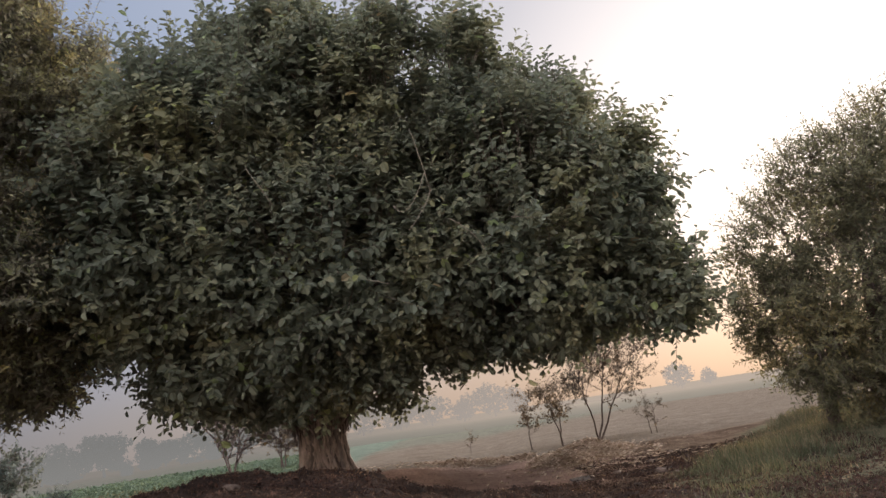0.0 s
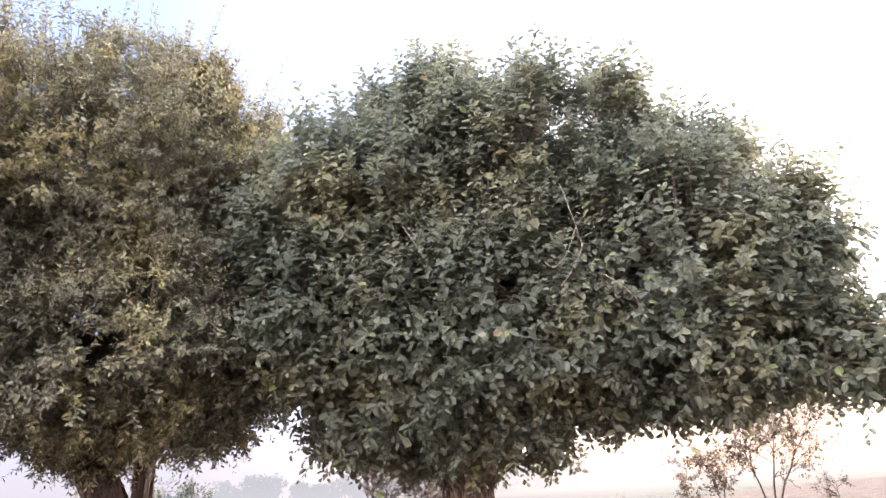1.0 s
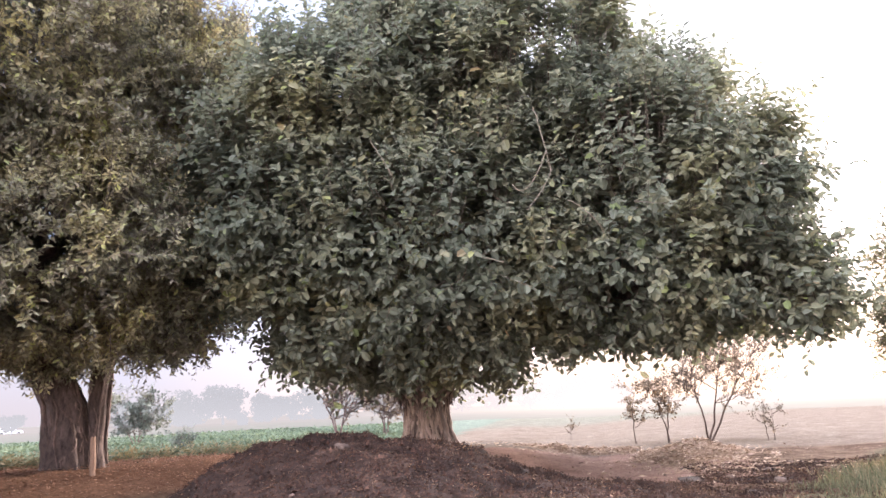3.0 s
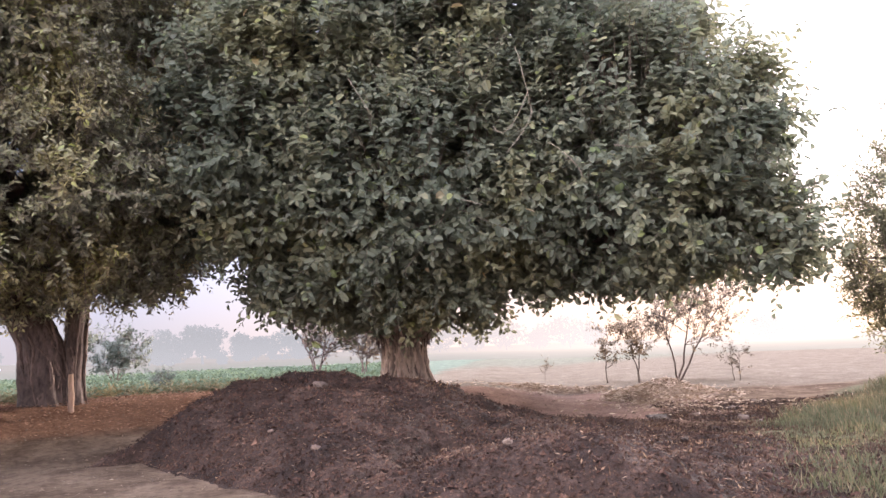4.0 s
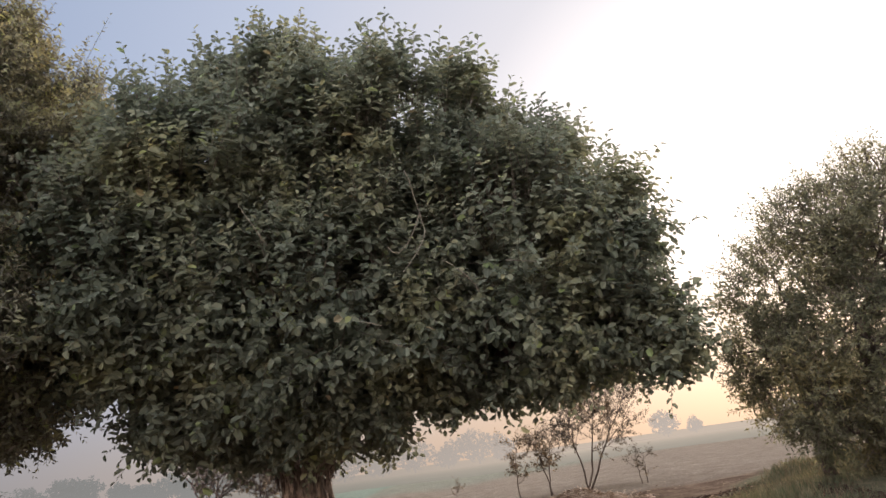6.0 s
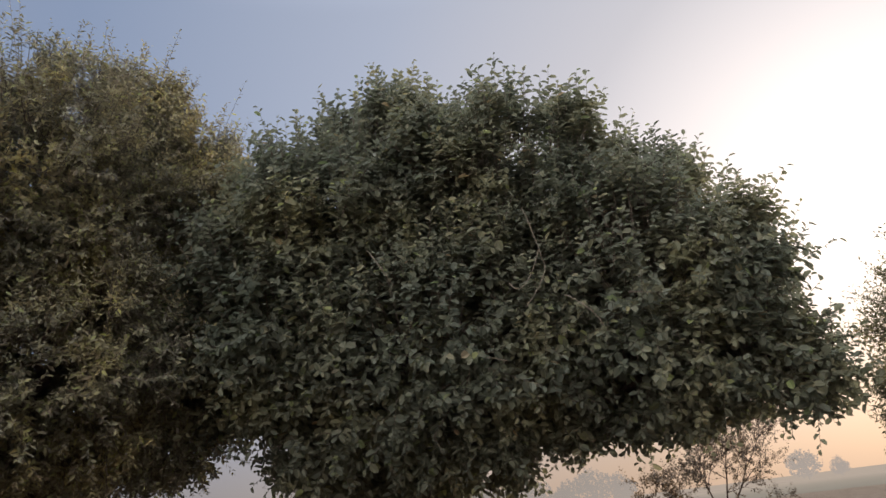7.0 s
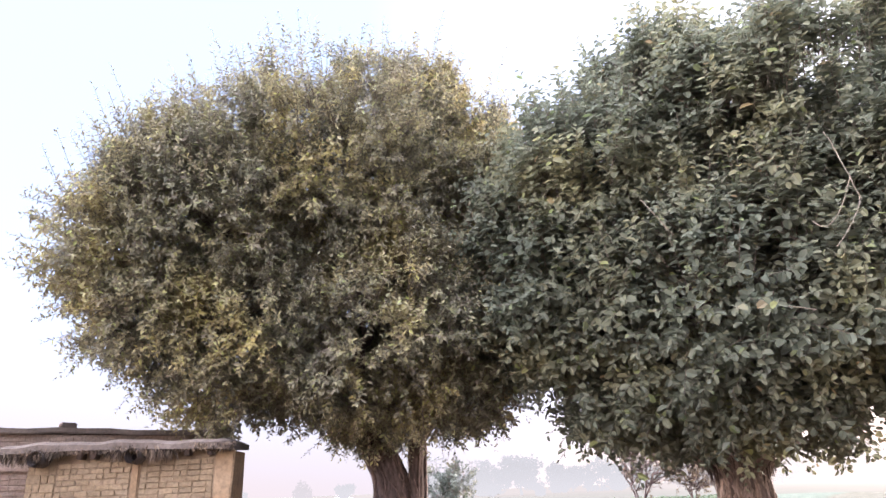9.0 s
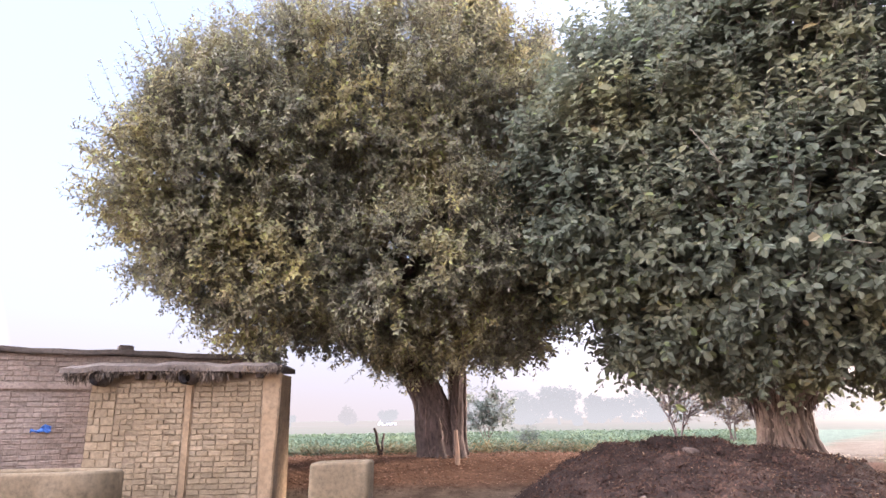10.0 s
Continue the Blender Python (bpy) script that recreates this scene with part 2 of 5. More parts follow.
M_GLASS = rough_material("car_glass", (0.03, 0.035, 0.04), (0.04, 0.045, 0.05), (0.05, 0.055, 0.06), 1, 5, 0.0, 0.1)
M_TYRE = rough_material("tyre_rubber", (0.02, 0.02, 0.02), (0.03, 0.03, 0.03), (0.04, 0.04, 0.04), 2, 20, 0.3, 0.8)


def mist_glow_material(name, base, veil, z_low, z_high, at_foot, at_head, reach=None):
    """Far backdrop: foliage or field with morning mist painted on as emission, strongest near the ground, or with
    distance where reach is given.
    """
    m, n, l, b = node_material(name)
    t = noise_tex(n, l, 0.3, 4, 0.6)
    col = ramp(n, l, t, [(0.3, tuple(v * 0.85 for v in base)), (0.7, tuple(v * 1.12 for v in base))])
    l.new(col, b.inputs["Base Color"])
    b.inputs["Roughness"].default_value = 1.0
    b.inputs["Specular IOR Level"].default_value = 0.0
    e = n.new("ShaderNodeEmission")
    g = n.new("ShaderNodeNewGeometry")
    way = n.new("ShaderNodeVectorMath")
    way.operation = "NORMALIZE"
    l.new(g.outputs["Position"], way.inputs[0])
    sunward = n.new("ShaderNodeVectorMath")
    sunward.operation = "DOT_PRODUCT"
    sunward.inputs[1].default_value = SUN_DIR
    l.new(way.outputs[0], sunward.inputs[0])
    # the painted mist also glows more towards the sun
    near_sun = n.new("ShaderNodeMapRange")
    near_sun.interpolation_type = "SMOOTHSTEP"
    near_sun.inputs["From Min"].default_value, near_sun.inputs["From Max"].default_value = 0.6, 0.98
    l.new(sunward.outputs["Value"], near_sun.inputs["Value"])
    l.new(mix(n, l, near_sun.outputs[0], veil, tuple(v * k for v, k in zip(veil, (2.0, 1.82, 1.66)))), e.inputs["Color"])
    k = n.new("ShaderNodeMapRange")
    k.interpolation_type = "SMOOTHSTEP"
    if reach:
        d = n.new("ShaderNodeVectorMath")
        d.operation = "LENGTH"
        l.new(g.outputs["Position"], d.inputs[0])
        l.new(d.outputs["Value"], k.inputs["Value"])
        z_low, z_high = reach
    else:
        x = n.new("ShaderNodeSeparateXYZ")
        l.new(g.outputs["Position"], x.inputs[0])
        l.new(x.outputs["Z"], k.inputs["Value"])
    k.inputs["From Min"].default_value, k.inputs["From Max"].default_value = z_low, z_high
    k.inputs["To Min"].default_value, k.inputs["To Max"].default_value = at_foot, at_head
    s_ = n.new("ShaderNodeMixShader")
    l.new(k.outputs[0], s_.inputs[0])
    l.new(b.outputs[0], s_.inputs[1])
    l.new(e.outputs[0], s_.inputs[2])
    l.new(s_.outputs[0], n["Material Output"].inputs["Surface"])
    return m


# haze put into the far materials as emission colour
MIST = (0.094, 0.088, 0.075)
M_FAR_A = mist_glow_material("mist_glow_trees_near", (0.06, 0.072, 0.075), (0.087, 0.088, 0.08), 0.2, 5.5, 0.98, 0.85)
M_FAR_B = mist_glow_material("mist_glow_trees_far", (0.06, 0.065, 0.07), (0.086, 0.083, 0.075), 0.2, 6.5, 0.99, 0.93)
M_PLAIN = mist_glow_material("mist_glow_plain", (0.085, 0.09, 0.07), MIST, 0, 0, 0.4, 1.0, (40.0, 150.0))


def ground_material():
    """Bare trodden earth, reddish litter bank, green crop, ploughed strip and pale stubble, each with its own ragged edge."""
    m, n, l, b = node_material("ground_earth")
    g = n.new("ShaderNodeNewGeometry")
    xyz = n.new("ShaderNodeSeparateXYZ")
    l.new(g.outputs["Position"], xyz.inputs[0])
    wob = noise_tex(n, l, 0.5, 5, 0.6)
    small = noise_tex(n, l, 11, 9, 0.72)
    mid = noise_tex(n, l, 1.4, 6, 0.65)

    def calc(op, a, c):
        k = n.new("ShaderNodeMath")
        k.operation = op
        for i, v in enumerate((a, c)):
            if isinstance(v, (int, float)):
                k.inputs[i].default_value = v
            else:
                l.new(v, k.inputs[i])
        return k.outputs[0]

    def band(value, lo, hi):
        k = n.new("ShaderNodeMapRange")
        k.interpolation_type = "SMOOTHSTEP"
        k.inputs["From Min"].default_value, k.inputs["From Max"].default_value = lo, hi
        l.new(value, k.inputs["Value"])
        return k.outputs[0]

    X, Y = xyz.outputs["X"], xyz.outputs["Y"]
    wx = calc("ADD", X, calc("MULTIPLY", calc("SUBTRACT", wob, 0.5), 2.2))
    wy = calc("ADD", Y, calc("MULTIPLY", calc("SUBTRACT", wob, 0.5), 2.2))
    dist = calc("SQRT", calc("ADD", calc("MULTIPLY", wx, wx), calc("MULTIPLY", wy, wy)), 0.0)
    earth = ramp(n, l, mid, [(0.3, (0.055, 0.038, 0.026)), (0.5, (0.1, 0.071, 0.049)), (0.72, (0.16, 0.12, 0.085))])
    litter = ramp(n, l, mid, [(0.3, (0.115, 0.064, 0.04)), (0.6, (0.168, 0.097, 0.06)), (0.8, (0.215, 0.133, 0.086))])
    crop = ramp(n, l, mid, [(0.3, (0.09, 0.108, 0.082)), (0.55, (0.12, 0.14, 0.106)), (0.8, (0.16, 0.175, 0.134))])
    plough = ramp(n, l, mid, [(0.3, (0.114, 0.091, 0.068)), (0.6, (0.152, 0.125, 0.094)), (0.8, (0.197, 0.165, 0.127))])
    red = ramp(n, l, mid, [(0.3, (0.15, 0.096, 0.073)), (0.7, (0.24, 0.164, 0.126))])
    turf = ramp(n, l, mid, [(0.3, (0.075, 0.073, 0.046)), (0.7, (0.135, 0.12, 0.078))])
    col = earth
    # reddish litter on the bank round the far tree on the dirt track's other side
    col = mix(n, l, calc("MULTIPLY", band(dist, 12.4, 12.9), band(X, -4.6, -5.6)), col, litter)
    # reddish scraped earth between heap and saplings
    col = mix(n, l, calc("MULTIPLY", band(wy, 11.2, 12.2), calc("MULTIPLY", band(X, -4.8, -4.0), band(wx, 4.0, 3.0))), col, red)
    # turf along the side under the feathery tree
    col = mix(n, l, band(calc("SUBTRACT", wx, calc("MULTIPLY", calc("MAXIMUM", calc("SUBTRACT", Y, 10.0), 0.0), 0.7)), 2.1, 3.0), col, turf)
    # ploughed strip, then crop to the side of it and beyond it
    col = mix(n, l, band(calc("ADD", wy, calc("MULTIPLY", X, -0.1)), 17.0, 18.0), col, plough)
    green = calc("MAXIMUM", calc("MULTIPLY", band(wx, -4.3, -5.3), band(dist, 17.6, 18.4)), calc("MULTIPLY", band(calc("ADD", wy, calc("MULTIPLY", X, -1.1)), 34.0, 44.0), 0.5))
    col = mix(n, l, green, col, crop)
    grain = ramp(n, l, small, [(0.25, (0.5, 0.5, 0.5)), (0.52, (1, 1, 1)), (0.78, (1.4, 1.37, 1.33))])
    col = mix(n, l, 1.0, col, grain, "MULTIPLY")
    l.new(col, b.inputs["Base Color"])
    b.inputs["Roughness"].default_value = 0.95
    b.inputs["Specular IOR Level"].default_value = 0.0
    bump(n, l, b, small, 1.0, 0.05)
    return m


M_GROUND = ground_material()


# ---- mesh helpers ----
def part(name, bm, material, parent=None, label=""):
    me = bpy.data.meshes.new(name)
    bm.to_mesh(me)
    bm.free()
    return mesh_part(name, me, material, parent, label)


def mesh_part(name, me, material, parent=None, label=""):
    ob = new(name, me)
    if material:
        me.materials.append(material)
    if parent:
        ob.parent = parent
    if label:
        ob["label"] = label
    return ob


def raw_mesh(name, verts, faces, smooth=False):
    """A mesh from an array of vertices and one of faces of equal size."""
    me = bpy.data.meshes.new(name)
    verts, faces = np.asarray(verts, np.float32), np.asarray(faces, np.int32)
    k = faces.shape[1]
    me.vertices.add(len(verts))
    me.vertices.foreach_set("co", verts.ravel())
    me.loops.add(faces.size)
    me.loops.foreach_set("vertex_index", faces.ravel())
    me.polygons.add(len(faces))
    me.polygons.foreach_set("loop_start", np.arange(0, faces.size, k, dtype=np.int32))
    me.polygons.foreach_set("use_smooth", np.full(len(faces), smooth))
    me.update(calc_edges=True)
    me.validate()
    return me


def thing(name, label, category, group="", kind="", at=(0, 0, 0)):
    ob = new(name)
    ob.location = at
    ob.empty_display_size = 0.2
    return tagged(ob, label, category, group, kind)


def box(bm, x0, x1, y0, y1, z0, z1, bevel=0.0):
    r = bmesh.ops.create_cube(bm, size=1.0, matrix=Matrix.Translation(((x0 + x1) / 2, (y0 + y1) / 2, (z0 + z1) / 2)) @ Matrix.Diagonal((x1 - x0, y1 - y0, z1 - z0, 1)))
    if bevel:
        edges = list({e for v in r["verts"] for e in v.link_edges})
        bmesh.ops.bevel(bm, geom=edges, offset=bevel, segments=2, affect="EDGES")
    return bm


def tube(points, radii, sides=8, wobble=0.0, rng=None):
    """Vertices and quad faces of a tapered tube along a line of points."""
    pts = np.asarray(points, float)
    n = len(pts)
    tan = np.gradient(pts, axis=0)
    tan /= np.linalg.norm(tan, axis=1)[:, None] + 1e-9
    ref = np.where(np.abs(tan[:, 2:3]) > 0.9, [[1.0, 0, 0]], [[0, 0, 1.0]])
    a = np.cross(tan, ref)
    a /= np.linalg.norm(a, axis=1)[:, None] + 1e-9
    c = np.cross(tan, a)
    ang = np.linspace(0, 2 * np.pi, sides, endpoint=False)
    r = np.asarray(radii, float)[:, None] * np.ones((1, sides))
    if wobble and rng is not None:
        r = r * (1 + wobble * rng.uniform(-1, 1, (1, sides)) + 0.4 * wobble * rng.uniform(-1, 1, (n, sides)))
    v = pts[:, None] + r[..., None] * (np.cos(ang)[None, :, None] * a[:, None] + np.sin(ang)[None, :, None] * c[:, None])
    i, j = np.meshgrid(np.arange(n - 1), np.arange(sides), indexing="ij")
    k = (j + 1) % sides
    f = np.stack([i * sides + j, i * sides + k, (i + 1) * sides + k, (i + 1) * sides + j], -1).reshape(-1, 4)
    return v.reshape(-1, 3), f


def join(pieces):
    vs, fs, o = [], [], 0
    for v, f in pieces:
        vs.append(v)
        fs.append(f + o)
        o += len(v)
    return np.concatenate(vs), np.concatenate(fs)


def unit(v):
    return v / (np.linalg.norm(v, axis=-1, keepdims=True) + 1e-9)


def limb_line(a, b, rng, n=9, bend=0.12, sag=0.0):
    """A crooked line from a to b."""
    a, b = np.asarray(a, float), np.asarray(b, float)
    t = np.linspace(0, 1, n)[:, None]
    length = np.linalg.norm(b - a)
    off = np.cumsum(rng.normal(0, 1, (n, 3)), axis=0)
    off -= t * off[-1] + (1 - t) * off[0]
    line = a + t * (b - a) + off * bend * length / n
    line[:, 2] += sag * length * (4 * t * (1 - t))[:, 0]
    return line


def leaf_faces(base, along, normal, length, width, fold=0.25):
    """Folded round-ended leaves: six vertices and two quads each, with the midrib as the fold."""
    along = unit(along)
    side = unit(np.cross(normal, along))
    up = np.cross(along, side)
    L, W = length[:, None], width[:, None]
    lift = up * W * fold
    v = np.stack([base,
                  base + along * L * 0.33 + side * W * 0.5 + lift,
                  base + along * L * 0.8 + side * W * 0.43 + lift * 0.8 - up * L * 0.03,
                  base + along * L - up * L * 0.07,
                  base + along * L * 0.8 - side * W * 0.43 + lift * 0.8 - up * L * 0.03,
                  base + along * L * 0.33 - side * W * 0.5 + lift], 1)
    i = np.arange(len(base))[:, None] * 6
    f = np.concatenate([i + [0, 1, 2, 3], i + [0, 3, 4, 5]], 1).reshape(-1, 4)
    return v.reshape(-1, 3), f


def slim_faces(base, along, normal, length, width):
    """Slim leaves or blades: one lozenge of four vertices each, slightly folded."""
    along = unit(along)
    side = unit(np.cross(normal, along))
    up = np.cross(along, side)
    L, W = length[:, None], width[:, None]
    v = np.stack([base, base + along * L * 0.45 + side * W * 0.5 + up * W * 0.15, base + along * L, base + along * L * 0.45 - side * W * 0.5 + up * W * 0.15], 1)
    f = np.arange(len(base))[:, None] * 4 + np.arange(4)
    return v.reshape(-1, 3), f


def lump_noise(p, scale, seed):
    """Smooth pseudo-noise in about -1..1 for an array of points."""
    r = np.random.default_rng(seed)
    out_ = np.zeros(len(p))
    for k in range(5):
        d = r.normal(0, 1, 3)
        out_ += np.sin(p @ d * scale * (0.7 + 0.35 * k) + r.uniform(0, 6.3))
    return out_ / 3.0


def smooth(a, b, x):
    t = np.clip((np.asarray(x, float) - a) / (b - a), 0, 1)
    return t * t * (3 - 2 * t)


def crown_shoots(lobes, count, rng, inner=0.25, depth=0.3, seed=1, relief=1.0, gaps=0.88):
    """Places and outward directions of leafy shoots in the outer shell of a crown made of overlapping boughs."""
    lobes = np.array(lobes, float)
    c, r = lobes[:, :3], lobes[:, 3:6]
    area = np.maximum(r[:, 0] * r[:, 1] + r[:, 1] * r[:, 2] + r[:, 0] * r[:, 2], 0.5)
    pick = rng.choice(len(lobes), count * 3, p=area / area.sum())
    d = unit(rng.normal(0, 1, (len(pick), 3)))
    shell = np.where(rng.random(len(pick)) < inner, rng.uniform(0.35, 0.8, len(pick)), 1 - depth * rng.random(len(pick)) ** 1.5)
    p0 = c[pick] + d * r[pick]
    shell = shell * (1 + relief * (0.10 * lump_noise(p0, 0.9, seed) + 0.17 * lump_noise(p0, 2.4, seed + 1)))
    p = c[pick] + d * r[pick] * shell[:, None]
    nearest = np.min(np.linalg.norm((p[:, None] - c[None]) / r[None], axis=2) + 1e3 * (np.arange(len(lobes))[None] == pick[:, None]), axis=1)
    thin = rng.random(len(pick)) < 1 - gaps + gaps * smooth(-0.45, 0.4, lump_noise(p0, 2.4, seed + 1) + 0.6 * lump_noise(p0, 5.0, seed + 2))
    keep = (nearest > np.where(shell > 0.7, 0.74, 0.4)) & thin
    p, d, pick = p[keep][:count], d[keep][:count], pick[keep][:count]
    return p, unit(d / r[pick])


def clump_shoots(p, d, rng, per, radius):
    """Spreads each place on the crown into a clump of shoots that fan out from it."""
    n = len(p)
    off = unit(rng.normal(0, 1, (n, per, 3))) * (rng.random((n, per, 1)) ** 0.45) * [1, 1, 0.65]
    size = radius * rng.uniform(0.6, 1.35, (n, 1, 1))
    base = p[:, None] + off * size
    way = unit(d[:, None] * 0.75 + off * 0.75 + rng.normal(0, 0.12, (n, per, 3)))
    return base.reshape(-1, 3), way.reshape(-1, 3)


def dress(p, out_dir, rng, per, leaf, ratio, shoot, up=0.55, droop=0.0, spread=0.9, broad=True, spread_len=0.25, face=(0.45, 0.8, 0.8, 0.42), flat=1.0, lean=0.35, every=2, stout=1.0):
    """Leaves spiralling round each shoot, and the shoots as thin twigs. Gives two sets of vertices and faces."""
    n = len(p)
    rise = up * np.where(out_dir[:, 2] < -0.25, 0.15, 1.0) - droop
    axis = unit(out_dir * 0.8 + rise[:, None] * np.array([[0, 0, 1.0]]) + rng.normal(0, lean, (n, 3)))
    lens = shoot * rng.uniform(0.55, 1.35, n)
    ref = unit(np.cross(axis, unit(rng.normal(0, 1, (n, 3)))))
    ref2 = np.cross(axis, ref)
    k = np.arange(per)
    t = (k + 0.6) / per
    ang = k[None] * 2.399 + rng.uniform(0, 6.28, (n, 1))
    radial = np.cos(ang)[..., None] * ref[:, None] + np.sin(ang)[..., None] * ref2[:, None]
    base = p[:, None] + axis[:, None] * (lens[:, None] * t)[..., None]
    tilt = 0.25 + 0.9 * t[None, :, None]
    along = unit(radial * spread + axis[:, None] * tilt * 0.6 + rng.normal(0, 0.22, (n, per, 3)) - np.array([0, 0, 0.22]))
    along = unit(along * [1, 1, flat])
    normal = unit(axis[:, None] * face[0] + np.array([0, 0, face[1]]) + out_dir[:, None] * face[2] + rng.normal(0, face[3], (n, per, 3)))
    size = leaf * (1 - 0.35 * t[None] ** 3) * np.clip(rng.normal(1, spread_len, (n, per)), 0.5, 1.5)
    b, a, nn, s = base.reshape(-1, 3), along.reshape(-1, 3), normal.reshape(-1, 3), size.ravel()
    leaves = leaf_faces(b, a, nn, s, s * ratio) if broad else slim_faces(b, a, nn, s, s * ratio)
    # twigs: three-sided tapers
    some = np.arange(0, n, every)
    p, axis, lens, ref, ref2, n = p[some], axis[some], lens[some], ref[some], ref2[some], len(some)
    ang3 = np.array([0, 2.09, 4.19])
    ring = np.cos(ang3)[None, :, None] * ref[:, None] + np.sin(ang3)[None, :, None] * ref2[:, None]
    start = p - axis * lens[:, None] * 0.5
    v = np.concatenate([start[:, None] + ring * 0.008 * stout, (p + axis * lens[:, None] * 0.95)[:, None] + ring * 0.003 * stout], 1)
    i = np.arange(n)[:, None] * 6
    f = np.concatenate([i + [0, 1, 4, 3], i + [1, 2, 5, 4], i + [2, 0, 3, 5]], 1).reshape(-1, 4)
    return leaves, (v.reshape(-1, 3), f)


# ---- ground ----
def ground_height(x, y):
    """Level yard; a low bank with trees across the track, a grassy bank to the side, flat fields beyond."""
    x, y = np.asarray(x, float), np.asarray(y, float)
    d, a = np.hypot(x, y), np.arctan2(-x, np.maximum(y, -1e9))
    left = smooth(0.3, 0.52, a) * (1 - smooth(0.92, 1.08, a))
    right = smooth(0.34, 0.5, -a) * (1 - smooth(1.4, 1.8, -a))
    centre = 1 - np.maximum(left, right)
    h = left * (0.63 * smooth(11.2, 14.6, d) - 0.33 * smooth(16.0, 19.5, d))
    h = h + centre * (0.38 * smooth(11, 15, d) * smooth(-0.05, 0.12, a) + 0.1 * smooth(12, 20, d) * smooth(0.05, -0.1, a) - 0.12 * smooth(18, 26, d) * smooth(-0.05, 0.12, a))
    h = h + right * (0.27 * smooth(9.5, 14.5, d) - 0.17 * smooth(17, 24, d))
    return h


def build_ground():
    n = 300
    u = np.linspace(-1, 1, n)
    xs = 3.0 * np.sinh(7.0 * u)
    ys = 8.0 + 3.0 * np.sinh(7.0 * u)
    X, Y = np.meshgrid(xs, ys, indexing="ij")
    p = np.stack([X.ravel(), Y.ravel(), np.zeros(n * n)], 1)
    near = 1 - smooth(30, 80, np.hypot(p[:, 0], p[:, 1]))
    p[:, 2] = ground_height(p[:, 0], p[:, 1]) + near * (0.02 * lump_noise(p, 1.7, 5) + 0.012 * lump_noise(p, 5.3, 6))
    # furrows of the ploughed strip
    strip = smooth(18.5, 20, p[:, 1]) * (1 - smooth(36, 46, p[:, 1])) * smooth(-4, -2, p[:, 0])
    p[:, 2] += strip * 0.04 * np.sin((p[:, 1] - 0.25 * p[:, 0]) * 4.5)
    i, j = np.meshgrid(np.arange(n - 1), np.arange(n - 1), indexing="ij")
    f = np.stack([i * n + j, (i + 1) * n + j, (i + 1) * n + j + 1, i * n + j + 1], -1).reshape(-1, 4)
    ob = mesh_part("ground", raw_mesh("ground", p, f, True), M_GROUND)
    return tagged(ob, "dusty earth yard running out into crop and ploughed fields", "ground", kind="structure")


ground = build_ground()


def ground_z(x, y):
    return float(ground_height(x, y))


# ---- the three great trees ----
MAIN_LOBES = [
    (-0.8, 12.7, 7.05, 3.1, 2.8, 2.25), (-2.35, 12.4, 7.75, 1.95, 2.2, 2.1), (-4.1, 11.6, 6.4, 2.1, 2.2, 2.15), (1.75, 12.1, 4.95, 2.3, 2.3, 2.0), (3.1, 11.4, 4.1, 0.95, 1.1, 1.0),
    (-4.95, 11.0, 5.0, 1.65, 1.7, 1.65), (-2.3, 11.6, 4.3, 3.2, 2.1, 1.7), (1.7, 11.6, 3.4, 2.0, 1.7, 0.85), (3.9, 10.75, 2.72, 0.5, 0.4, 0.12),
    (-4.2, 11.4, 3.1, 1.0, 1.0, 0.75), (-2.0, 12.4, 4.8, 4.0, 2.5, 2.6), (-3.25, 13.9, 2.75, 1.15, 1.0, 0.6), (-1.6, 15.6, 5.4, 3.8, 2.4, 2.7), (2.75, 11.9, 7.1, 0.45, 0.4, 0.3),
    (1.85, 12.2, 5.85, 1.2, 1.2, 0.95), (4.05, 11.1, 3.15, 0.3, 0.3, 0.25),
]
LEFT_LOBES = [
    (-9.8, 9.3, 7.85, 3.4, 2.8, 2.85), (-10.9, 7.0, 6.4, 2.2, 2.0, 2.2), (-11.3, 5.9, 6.0, 1.35, 1.3, 1.25), (-8.6, 10.3, 7.8, 1.8, 1.9, 2.9),
    (-8.5, 9.5, 4.4, 2.5, 2.1, 1.75), (-10.2, 7.8, 4.4, 2.1, 1.9, 1.4), (-7.2, 12.0, 7.6, 1.4, 1.5, 2.35), (-7.4, 10.9, 3.7, 1.0, 1.1, 1.05),
    (-11.0, 6.4, 4.7, 1.35, 1.3, 0.9), (-10.4, 11.6, 6.2, 2.9, 2.6, 2.9), (-7.1, 11.6, 9.5, 0.9, 0.9, 0.75), (-6.85, 11.2, 3.5, 0.9, 0.8, 0.65), (-7.3, 10.8, 3.0, 0.6, 0.6, 0.35), (-10.6, 6.3, 7.6, 1.15, 1.15, 1.1), (-7.75, 10.5, 10.3, 0.75, 0.8, 0.6), (-9.6, 10.7, 2.95, 1.3, 0.9, 0.5), (-11.0, 8.2, 6.9, 1.6, 1.5, 1.6),
]
